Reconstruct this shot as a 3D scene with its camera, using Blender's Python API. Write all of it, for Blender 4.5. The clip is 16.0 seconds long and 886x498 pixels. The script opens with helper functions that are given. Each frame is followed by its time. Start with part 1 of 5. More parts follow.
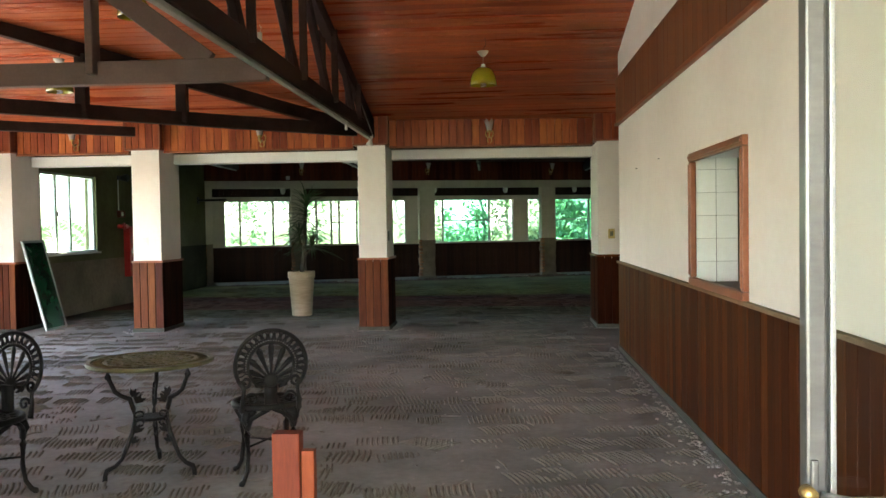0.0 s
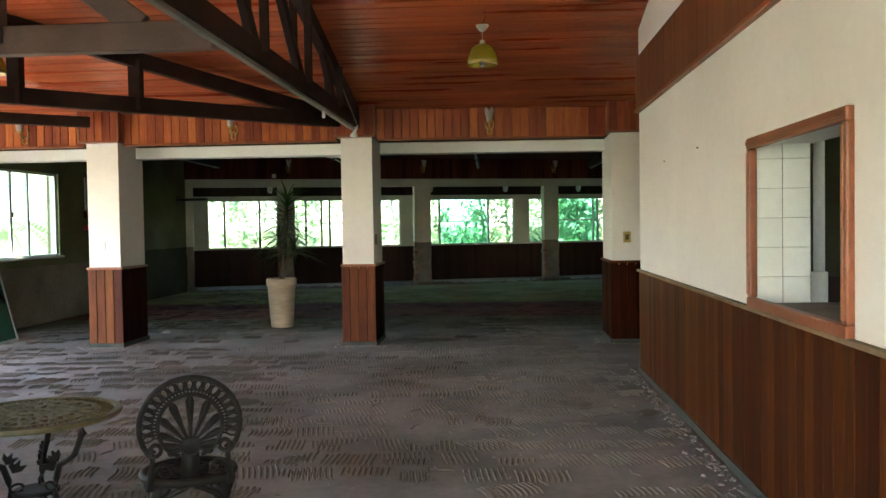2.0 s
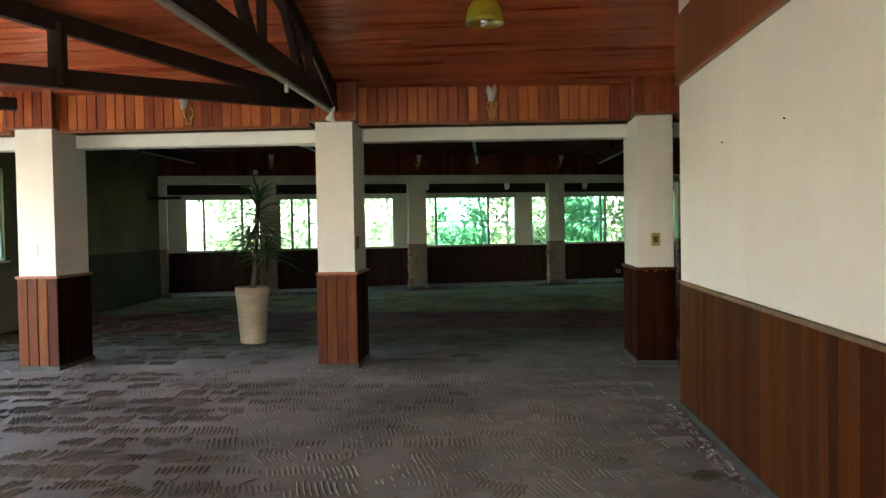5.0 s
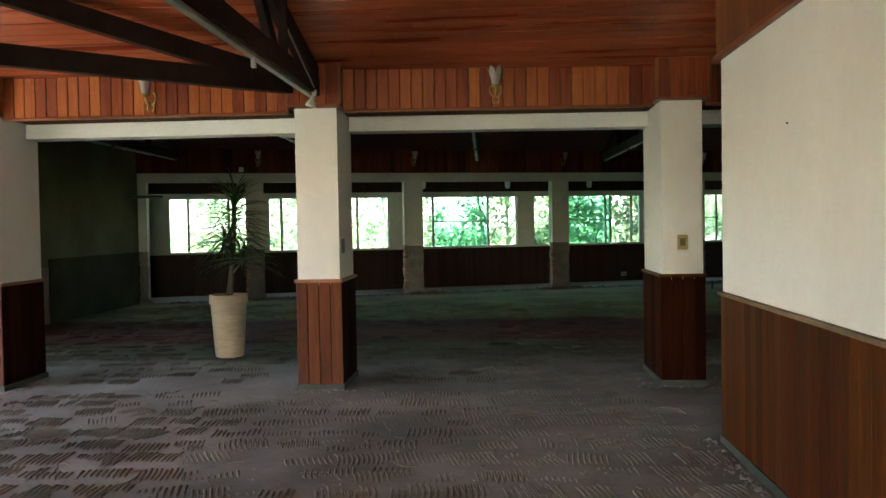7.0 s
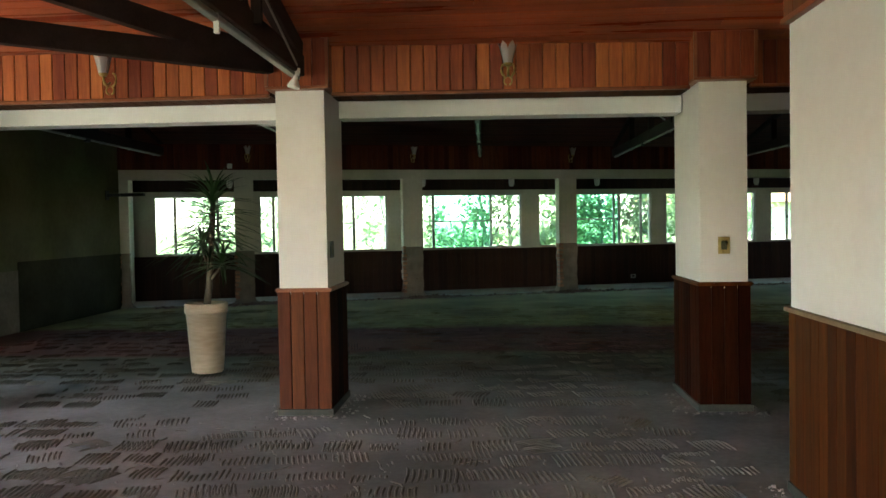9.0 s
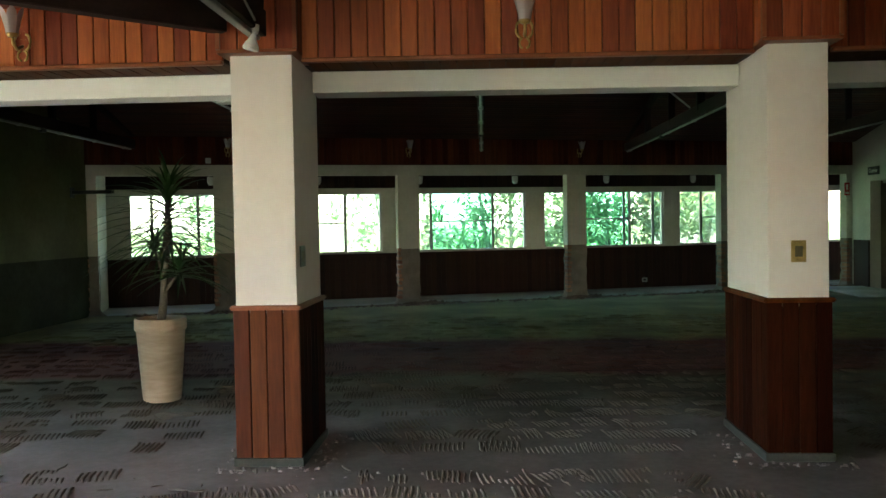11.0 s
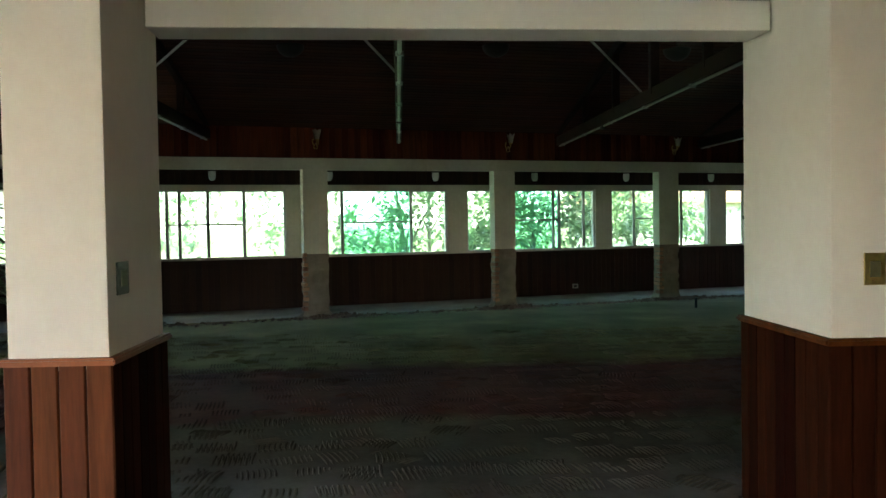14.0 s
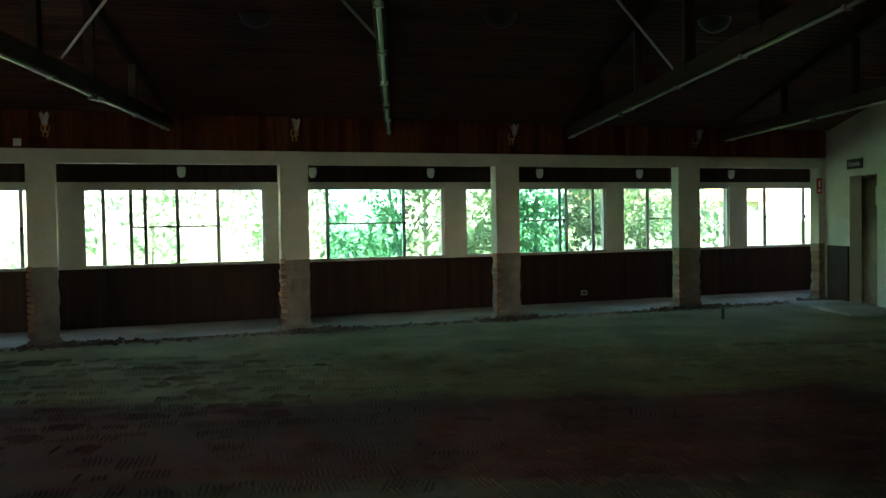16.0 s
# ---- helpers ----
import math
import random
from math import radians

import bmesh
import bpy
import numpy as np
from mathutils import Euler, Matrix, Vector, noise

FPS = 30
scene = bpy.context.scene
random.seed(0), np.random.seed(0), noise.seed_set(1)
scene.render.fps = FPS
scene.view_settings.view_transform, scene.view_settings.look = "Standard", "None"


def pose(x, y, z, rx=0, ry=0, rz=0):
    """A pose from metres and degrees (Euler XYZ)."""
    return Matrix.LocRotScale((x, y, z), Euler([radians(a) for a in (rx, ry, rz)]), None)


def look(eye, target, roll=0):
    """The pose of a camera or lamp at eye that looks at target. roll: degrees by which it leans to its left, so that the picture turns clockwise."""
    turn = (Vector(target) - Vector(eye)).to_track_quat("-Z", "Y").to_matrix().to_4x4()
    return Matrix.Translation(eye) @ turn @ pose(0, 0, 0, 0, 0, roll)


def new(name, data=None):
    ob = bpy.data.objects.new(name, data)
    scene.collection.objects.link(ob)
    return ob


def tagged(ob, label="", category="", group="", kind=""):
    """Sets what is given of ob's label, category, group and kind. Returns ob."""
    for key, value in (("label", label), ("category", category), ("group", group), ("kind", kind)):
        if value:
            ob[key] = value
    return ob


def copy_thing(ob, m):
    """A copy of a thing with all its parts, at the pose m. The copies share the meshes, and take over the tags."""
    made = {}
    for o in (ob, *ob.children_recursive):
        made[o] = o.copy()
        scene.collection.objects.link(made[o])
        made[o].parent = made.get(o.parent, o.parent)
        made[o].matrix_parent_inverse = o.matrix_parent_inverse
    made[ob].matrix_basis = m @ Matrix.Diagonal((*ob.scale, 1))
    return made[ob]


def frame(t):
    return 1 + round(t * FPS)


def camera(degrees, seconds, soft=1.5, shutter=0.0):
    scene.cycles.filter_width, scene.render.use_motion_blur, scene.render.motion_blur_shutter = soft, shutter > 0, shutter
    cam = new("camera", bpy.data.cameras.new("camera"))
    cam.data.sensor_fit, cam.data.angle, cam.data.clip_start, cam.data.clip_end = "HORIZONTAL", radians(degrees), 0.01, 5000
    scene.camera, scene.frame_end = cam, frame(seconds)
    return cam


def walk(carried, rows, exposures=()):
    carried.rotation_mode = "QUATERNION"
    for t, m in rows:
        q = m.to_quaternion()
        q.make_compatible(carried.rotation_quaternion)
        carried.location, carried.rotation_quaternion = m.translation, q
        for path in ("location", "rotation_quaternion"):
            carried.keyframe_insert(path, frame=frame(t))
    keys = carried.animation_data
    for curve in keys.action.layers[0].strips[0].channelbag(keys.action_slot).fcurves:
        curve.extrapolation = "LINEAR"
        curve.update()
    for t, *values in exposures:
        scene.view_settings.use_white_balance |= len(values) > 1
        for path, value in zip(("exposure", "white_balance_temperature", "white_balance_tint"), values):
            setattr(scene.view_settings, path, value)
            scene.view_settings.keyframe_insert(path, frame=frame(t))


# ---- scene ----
cam = camera(54.0, 16.0)
STOPS, KELVIN, TINT = 4.38, 6850, 11
PATH = [
    (0, (0.445, -0.185, 1.37), (0.309, 1.809, 1.313), -0.9),
    (0.5, (0.437, 0.116, 1.376), (0.302, 2.111, 1.319), -0.9),
    (1, (0.439, 0.43, 1.384), (0.304, 2.425, 1.327), -0.9),
    (1.5, (0.433, 0.766, 1.389), (0.299, 2.76, 1.332), -0.9),
    (2, (0.413, 1.084, 1.394), (0.28, 3.078, 1.337), -0.9),
    (2.5, (0.394, 1.395, 1.396), (0.261, 3.39, 1.339), -1.0),
    (3, (0.382, 1.665, 1.396), (0.25, 3.66, 1.338), -0.9),
    (3.5, (0.373, 1.926, 1.398), (0.241, 3.921, 1.34), -1.0),
    (4, (0.37, 2.163, 1.395), (0.238, 4.158, 1.338), -1.0),
    (6.5, (0.313, 3.446, 1.396), (0.187, 5.441, 1.339), -1.0),
    (7, (0.294, 3.694, 1.397), (0.169, 5.689, 1.341), -1.0),
    (7.5, (0.267, 3.939, 1.406), (0.143, 5.935, 1.351), -1.0),
    (8, (0.242, 4.181, 1.41), (0.117, 6.177, 1.354), -1.0),
    (8.5, (0.22, 4.419, 1.409), (0.096, 6.415, 1.352), -1.0),
    (9, (0.197, 4.682, 1.404), (0.074, 6.677, 1.347), -1.0),
    (11.5, (0.091, 6.344, 1.406), (-0.027, 8.34, 1.349), -1.0),
    (12, (0.074, 6.631, 1.4), (-0.043, 8.627, 1.344), -1.0),
    (12.5, (0.047, 6.915, 1.398), (-0.031, 8.913, 1.342), -0.9),
    (13, (0.04, 7.233, 1.404), (0.039, 9.232, 1.347), -0.9),
    (13.5, (0.037, 7.522, 1.412), (0.11, 9.519, 1.354), -0.9),
    (14, (0.055, 7.83, 1.416), (0.13, 9.828, 1.358), -0.9),
    (14.5, (0.074, 8.18, 1.422), (0.151, 10.178, 1.364), -0.9),
    (15, (0.089, 8.569, 1.445), (0.168, 10.566, 1.385), -1.1),
    (15.5, (0.114, 8.968, 1.431), (0.195, 10.965, 1.373), -1.0),
    (16, (0.143, 9.371, 1.436), (0.223, 11.369, 1.378), -1.0),
]
walk(cam, [(t, look(eye, target, roll)) for t, eye, target, roll in PATH], [(0.0, STOPS, KELVIN, TINT), (16.0, STOPS, KELVIN, TINT)])

# ---- light ----
world = bpy.data.worlds.new("world")
scene.world = world
world.use_nodes = True
wn = world.node_tree
sky = wn.nodes.new("ShaderNodeTexSky")
sky.sky_type, sky.sun_disc = "NISHITA", False
sky.sun_elevation, sky.sun_rotation = radians(55), radians(200.4)
wn.nodes["Background"].inputs["Strength"].default_value = 0.15
wn.links.new(sky.outputs[0], wn.nodes["Background"].inputs["Color"])
sun = new("sun", bpy.data.lights.new("sun", "SUN"))
sun.data.energy, sun.data.angle, sun.data.color = 5.0, radians(0.5), (1.0, 0.95, 0.86)
sun.matrix_world = look((-3, -8, 12), (-3 + 0.35 * 0.574, -8 + 0.937 * 0.574, 12 - 0.819))


# ---- materials ----
def surface(name, dark, light, grain=(4, 4, 4), rough=0.7, bump=0.15, vary=0.0, metal=0.0, fine=40.0, stain=0.25, spec=0.4, island=False):
    """Two scales of noise between two colours, relief, and a shift from piece to piece."""
    m = bpy.data.materials.new(name)
    m.use_nodes = True
    nt = m.node_tree
    n, ln = nt.nodes, nt.links
    bs = n["Principled BSDF"]
    tc, mp, info = n.new("ShaderNodeTexCoord"), n.new("ShaderNodeMapping"), n.new("ShaderNodeObjectInfo")
    shift = n.new("ShaderNodeVectorMath")
    shift.operation = "MULTIPLY_ADD"
    comb = n.new("ShaderNodeCombineXYZ")
    for i in range(3):
        ln.new(info.outputs["Random"], comb.inputs[i])
    shift.inputs[1].default_value = (31.0, 17.0, 23.0)
    ln.new(comb.outputs[0], shift.inputs[0])
    ln.new(tc.outputs["Object"], shift.inputs[2])
    mp.inputs["Scale"].default_value = grain
    ln.new(shift.outputs[0], mp.inputs[0])
    big, small = n.new("ShaderNodeTexNoise"), n.new("ShaderNodeTexNoise")
    big.inputs["Scale"].default_value, big.inputs["Detail"].default_value = 1.0, 5.0
    small.inputs["Scale"].default_value, small.inputs["Detail"].default_value = fine / 4, 3.0
    ln.new(mp.outputs[0], big.inputs["Vector"])
    ln.new(mp.outputs[0], small.inputs["Vector"])
    mixf = n.new("ShaderNodeMix")
    mixf.inputs[0].default_value = 0.35
    ln.new(big.outputs[0], mixf.inputs[2])
    ln.new(small.outputs[0], mixf.inputs[3])
    ramp = n.new("ShaderNodeValToRGB")
    ramp.color_ramp.elements[0].position, ramp.color_ramp.elements[1].position = 0.34, 0.66
    ramp.color_ramp.elements[0].color, ramp.color_ramp.elements[1].color = (*dark, 1), (*light, 1)
    ln.new(mixf.outputs[0], ramp.inputs[0])
    hsv = n.new("ShaderNodeHueSaturation")
    rng = n.new("ShaderNodeMapRange")
    rng.inputs["To Min"].default_value, rng.inputs["To Max"].default_value = 1 - vary, 1 + vary
    geo = n.new("ShaderNodeNewGeometry")
    pick = geo.outputs["Random Per Island"] if island else info.outputs["Random"]
    ln.new(pick, rng.inputs["Value"])
    ln.new(rng.outputs[0], hsv.inputs["Value"])
    hue = n.new("ShaderNodeMapRange")
    hue.inputs["To Min"].default_value, hue.inputs["To Max"].default_value = 0.5 - 0.018 * vary, 0.5 + 0.025 * vary
    ln.new(pick, hue.inputs["Value"])
    ln.new(hue.outputs[0], hsv.inputs["Hue"])
    ln.new(ramp.outputs[0], hsv.inputs["Color"])
    stains = n.new("ShaderNodeTexNoise")
    stains.inputs["Scale"].default_value, stains.inputs["Detail"].default_value = 0.9, 8.0
    ln.new(tc.outputs["Object"], stains.inputs["Vector"])
    sr = n.new("ShaderNodeMapRange")
    sr.inputs["From Min"].default_value, sr.inputs["From Max"].default_value = 0.38, 0.62
    sr.inputs["To Min"].default_value, sr.inputs["To Max"].default_value = 1 - stain, 1.0
    ln.new(stains.outputs[0], sr.inputs["Value"])
    mul = n.new("ShaderNodeMix")
    mul.data_type, mul.blend_type = "RGBA", "MULTIPLY"
    mul.inputs[0].default_value = 1.0
    ln.new(hsv.outputs[0], mul.inputs[6])
    ln.new(sr.outputs[0], mul.inputs[7])
    ln.new(mul.outputs[2], bs.inputs["Base Color"])
    rr = n.new("ShaderNodeMapRange")
    rr.inputs["To Min"].default_value, rr.inputs["To Max"].default_value = max(rough - 0.12, 0.03), min(rough + 0.12, 1.0)
    ln.new(big.outputs[0], rr.inputs["Value"])
    ln.new(rr.outputs[0], bs.inputs["Roughness"])
    bs.inputs["Metallic"].default_value = metal
    bs.inputs["Specular IOR Level"].default_value = spec
    if bump:
        bp = n.new("ShaderNodeBump")
        bp.inputs["Strength"].default_value, bp.inputs["Distance"].default_value = bump, 0.01
        ln.new(mixf.outputs[0], bp.inputs["Height"])
        ln.new(bp.outputs[0], bs.inputs["Normal"])
    return m


def glazing(name, tint, gloss=0.04, rough=0.0):
    m = bpy.data.materials.new(name)
    m.use_nodes = True
    nt = m.node_tree
    n, ln = nt.nodes, nt.links
    n.remove(n["Principled BSDF"])
    tr, gl, mx = n.new("ShaderNodeBsdfTransparent"), n.new("ShaderNodeBsdfGlossy"), n.new("ShaderNodeMixShader")
    tr.inputs[0].default_value = (*tint, 1)
    gl.inputs["Roughness"].default_value = rough
    mx.inputs[0].default_value = gloss
    ln.new(tr.outputs[0], mx.inputs[1])
    ln.new(gl.outputs[0], mx.inputs[2])
    ln.new(mx.outputs[0], n["Material Output"].inputs[0])
    return m


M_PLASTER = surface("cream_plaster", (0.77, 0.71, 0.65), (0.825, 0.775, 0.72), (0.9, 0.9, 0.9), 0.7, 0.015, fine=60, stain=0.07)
# Paler than M_PLASTER, adding by colour the light the fascia blocks.
M_BEAMWHITE = surface("lifted_beam_white", (0.83, 0.80, 0.76), (0.88, 0.855, 0.82), (1.1, 1.1, 1.1), 0.65, 0.03, fine=60, stain=0.05)
M_PLASTER_W = surface("white_plaster", (0.56, 0.54, 0.45), (0.68, 0.66, 0.57), (1.2, 1.2, 1.2), 0.75, 0.1, fine=60, stain=0.15)
# Far west wall: its dimness is put into this dark olive.
M_PLASTER_O = surface("dimmed_olive_plaster", (0.145, 0.138, 0.072), (0.21, 0.20, 0.112), (1.2, 1.2, 1.2), 0.9, 0.1, stain=0.25, spec=0.05)
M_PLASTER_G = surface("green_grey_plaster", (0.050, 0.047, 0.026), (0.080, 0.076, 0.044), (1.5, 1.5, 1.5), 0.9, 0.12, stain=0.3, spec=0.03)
M_DIRTY = surface("stained_plaster", (0.20, 0.15, 0.10), (0.34, 0.27, 0.19), (1.6, 1.6, 1.6), 0.9, 0.3, stain=0.4)
M_BOARD = surface("varnished_red_wood", (0.24, 0.046, 0.016), (0.49, 0.122, 0.040), (14, 14, 1.2), 0.48, 0.12, vary=0.42, fine=24, stain=0.2, spec=0.25)
M_WAINSCOT = surface("brown_wainscot_wood", (0.046, 0.0112, 0.0026), (0.105, 0.028, 0.0068), (12, 12, 0.9), 0.6, 0.1, vary=0.36, fine=22, stain=0.3, spec=0.05)
M_BOARD2 = surface("brown_band_wood", (0.13, 0.042, 0.017), (0.23, 0.080, 0.032), (12, 12, 0.9), 0.45, 0.08, vary=0.15, fine=22, stain=0.2)
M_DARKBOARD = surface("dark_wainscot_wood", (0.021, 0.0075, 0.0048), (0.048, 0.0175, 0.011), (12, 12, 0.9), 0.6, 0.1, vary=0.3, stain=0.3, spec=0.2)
# M_BOARD's grain darkened: the back fascia's dimness is put into the colour.
M_DARKRED = surface("dimmed_red_wood", (0.070, 0.016, 0.009), (0.15, 0.034, 0.016), (14, 14, 1.2), 0.68, 0.1, vary=0.4, fine=24, stain=0.2, spec=0.08)
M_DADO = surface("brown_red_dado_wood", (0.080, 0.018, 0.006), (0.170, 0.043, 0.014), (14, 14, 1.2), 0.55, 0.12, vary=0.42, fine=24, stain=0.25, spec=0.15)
M_TRIM = surface("red_wood_trim", (0.22, 0.06, 0.022), (0.34, 0.10, 0.04), (3, 3, 3), 0.4, 0.08, vary=0.1)
M_CAPRAIL = surface("dusty_dado_cap", (0.14, 0.085, 0.045), (0.24, 0.16, 0.09), (3, 3, 3), 0.75, 0.1)
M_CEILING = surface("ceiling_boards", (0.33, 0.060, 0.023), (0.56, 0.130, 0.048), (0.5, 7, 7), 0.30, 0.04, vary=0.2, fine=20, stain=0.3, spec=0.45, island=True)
# Same grain as M_CEILING; dimness of the rooms behind is in the darker colour.
M_DARKCEIL = surface("dimmed_ceiling_boards", (0.072, 0.025, 0.019), (0.135, 0.046, 0.031), (0.5, 7, 7), 0.55, 0.08, vary=0.3, fine=20, stain=0.4, spec=0.2, island=True)
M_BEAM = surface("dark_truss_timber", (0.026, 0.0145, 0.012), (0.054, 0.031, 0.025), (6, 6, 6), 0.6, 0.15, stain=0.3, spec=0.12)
# Truss timber in a lighter brown: the light on the tie beam is in the colour.
M_BEAMLIT = surface("lit_brown_timber", (0.13, 0.085, 0.070), (0.19, 0.125, 0.105), (5, 5, 5), 0.55, 0.1, stain=0.2)
M_SKIRT = surface("grey_green_skirting", (0.035, 0.037, 0.030), (0.075, 0.078, 0.064), (6, 6, 6), 0.8, 0.2)
M_RENDER = surface("rough_cement_render", (0.19, 0.16, 0.125), (0.30, 0.26, 0.21), (5, 5, 5), 0.95, 0.9, fine=50, stain=0.35)
M_BRICK = surface("broken_clay_brick", (0.24, 0.12, 0.075), (0.40, 0.23, 0.15), (9, 9, 9), 0.95, 0.7, vary=0.3)
M_ALU = surface("anodised_aluminium", (0.30, 0.31, 0.31), (0.40, 0.41, 0.41), (2, 2, 8), 0.45, 0.04, metal=0.6, stain=0.1)
M_STILE = surface("dull_aluminium", (0.13, 0.13, 0.13), (0.19, 0.19, 0.185), (2, 2, 8), 0.35, 0.03, metal=0.7, stain=0.1)
M_FRAME = surface("white_window_frame", (0.52, 0.54, 0.52), (0.66, 0.68, 0.66), (3, 3, 3), 0.45, 0.05, stain=0.15)
M_LATCH = surface("black_plastic", (0.010, 0.012, 0.012), (0.03, 0.03, 0.03), (5, 5, 5), 0.4, 0.05)
# Clear panes tinted grey to hold back the garden's light.
M_GLASS = glazing("dimming_pane", (0.66, 0.75, 0.70))
M_GREENGLASS = glazing("green_tinted_pane", (0.50, 0.82, 0.71))
M_IRON = surface("black_cast_aluminium", (0.007, 0.006, 0.005), (0.020, 0.017, 0.014), (20, 20, 20), 0.55, 0.25, metal=0.0, stain=0.2, spec=0.18)
M_TABLE = surface("weathered_bronze_tabletop", (0.075, 0.068, 0.030), (0.15, 0.135, 0.065), (18, 18, 18), 0.5, 0.3, metal=0.3, stain=0.4)
M_CLAY = surface("sandstone_planter", (0.42, 0.31, 0.20), (0.60, 0.47, 0.33), (2.0, 2.0, 9.0), 0.8, 0.25, fine=16, stain=0.2)
M_SOIL = surface("potting_soil", (0.03, 0.022, 0.014), (0.07, 0.05, 0.032), (20, 20, 20), 1.0, 0.8)
M_BARK = surface("bark", (0.09, 0.075, 0.055), (0.20, 0.165, 0.12), (8, 8, 3), 0.95, 0.8)
M_LEAF = surface("dracaena_leaf", (0.020, 0.060, 0.016), (0.055, 0.125, 0.035), (4, 4, 2), 0.4, 0.05, vary=0.2)
M_RED = surface("red_enamel", (0.40, 0.012, 0.014), (0.55, 0.025, 0.022), (3, 3, 3), 0.4, 0.05)
M_BRASS = surface("aged_brass", (0.40, 0.28, 0.10), (0.62, 0.46, 0.18), (30, 30, 30), 0.32, 0.2, metal=0.9)
M_WHITE = surface("white_plastic", (0.66, 0.66, 0.62), (0.78, 0.78, 0.74), (4, 4, 4), 0.4, 0.03, stain=0.08)
M_STEEL = surface("galvanised_conduit", (0.34, 0.37, 0.34), (0.50, 0.53, 0.50), (6, 6, 6), 0.4, 0.1, metal=0.7)
# Dark boards of the east column, and shade painted onto the right-hand sides.
M_MAROON_SHADE = surface("dark_maroon_wood_and_shade", (0.016, 0.0038, 0.002), (0.036, 0.008, 0.004), (14, 14, 1.2), 0.85, 0.1, vary=0.4, fine=24, stain=0.2, spec=0.02)
# Trunk bark paled: the garden's haze is mixed into the colour.
M_PALEBARK = surface("hazed_bark", (0.30, 0.29, 0.25), (0.42, 0.41, 0.36), (8, 8, 3), 0.95, 0.5)
M_GRASS = surface("grass_ground", (0.05, 0.085, 0.022), (0.13, 0.15, 0.06), (0.8, 0.8, 0.8), 1.0, 0.3)
M_PAVE = surface("pale_paving", (0.36, 0.34, 0.31), (0.48, 0.46, 0.42), (2, 2, 2), 0.9, 0.2)
# Leaves paled likewise, the sunny haze put into their green.
M_TREELEAF = surface("hazed_tree_leaf", (0.21, 0.34, 0.20), (0.38, 0.52, 0.33), (1.2, 1.2, 1.2), 0.4, 0.0, vary=0.2, stain=0.35)
tn = M_TREELEAF.node_tree
mixer, trl = tn.nodes.new("ShaderNodeMixShader"), tn.nodes.new("ShaderNodeBsdfTranslucent")
mixer.inputs[0].default_value = 0.4
trl.inputs[0].default_value = (0.36, 0.50, 0.28, 1)
tn.links.new(tn.nodes["Principled BSDF"].outputs[0], mixer.inputs[1])
tn.links.new(trl.outputs[0], mixer.inputs[2])
tn.links.new(mixer.outputs[0], tn.nodes["Material Output"].inputs[0])
M_TILEROOF = surface("clay_tile_roof", (0.28, 0.15, 0.09), (0.44, 0.25, 0.16), (4, 4, 4), 0.9, 0.4)
M_FAR = surface("far_house_wall", (0.52, 0.50, 0.44), (0.62, 0.60, 0.54), (1, 1, 1), 0.9, 0.1)


# ---- helpers of this scene ----
def box(bm, x0, x1, y0, y1, z0, z1, m=None):
    """An axis-aligned block, optionally carried by a matrix."""
    c = [Vector((x, y, z)) for x in (x0, x1) for y in (y0, y1) for z in (z0, z1)]
    v = [bm.verts.new(m @ p if m else p) for p in c]
    for f in ((0, 1, 3, 2), (4, 6, 7, 5), (0, 4, 5, 1), (2, 3, 7, 6), (0, 2, 6, 4), (1, 5, 7, 3)):
        bm.faces.new([v[i] for i in f])
    return v


def blk(x0, x1, y0, y1, z0, z1, bevel=0.0, m=None):
    bm = bmesh.new()
    box(bm, x0, x1, y0, y1, z0, z1, m)
    bmesh.ops.recalc_face_normals(bm, faces=bm.faces)
    if bevel:
        bmesh.ops.bevel(bm, geom=list(bm.edges), offset=bevel, segments=2, affect="EDGES", profile=0.6)
    return bm


def bar(bm, a, b, w, h, up=(0, 0, 1)):
    """A rectangular bar from a to b, w across and h in the plane of up."""
    a, b = Vector(a), Vector(b)
    d = (b - a).normalized()
    side = d.cross(Vector(up))
    if side.length < 1e-4:
        side = d.cross(Vector((1, 0, 0)))
    side.normalize()
    top = side.cross(d).normalized()
    v = []
    for p in (a, b):
        for i, j in ((-1, -1), (1, -1), (1, 1), (-1, 1)):
            v.append(bm.verts.new(p + side * (i * w / 2) + top * (j * h / 2)))
    for f in ((0, 1, 2, 3), (7, 6, 5, 4), (0, 4, 5, 1), (1, 5, 6, 2), (2, 6, 7, 3), (3, 7, 4, 0)):
        bm.faces.new([v[i] for i in f])


def timber(a, b, w, h, bevel=0.006, up=(0, 0, 1)):
    bm = bmesh.new()
    bar(bm, a, b, w, h, up)
    bmesh.ops.recalc_face_normals(bm, faces=bm.faces)
    if bevel:
        bmesh.ops.bevel(bm, geom=list(bm.edges), offset=bevel, segments=1, affect="EDGES")
    return bm


def tube(bm, pts, radii, seg=8, cap=True):
    """A round tube along points."""
    pts = [Vector(p) for p in pts]
    rings = []
    for i, p in enumerate(pts):
        d = (pts[min(i + 1, len(pts) - 1)] - pts[max(i - 1, 0)]).normalized()
        s = d.cross(Vector((0, 0, 1)))
        if s.length < 0.05:
            s = d.cross(Vector((1, 0, 0)))
        s.normalize()
        t = s.cross(d)
        r = radii[i] if isinstance(radii, (list, tuple)) else radii
        rings.append([bm.verts.new(p + (s * math.cos(k * math.tau / seg) + t * math.sin(k * math.tau / seg)) * r) for k in range(seg)])
    for p, q in zip(rings, rings[1:]):
        for k in range(seg):
            bm.faces.new((p[k], p[(k + 1) % seg], q[(k + 1) % seg], q[k]))
    if cap:
        bm.faces.new(rings[0][::-1])
        bm.faces.new(rings[-1])
    return rings


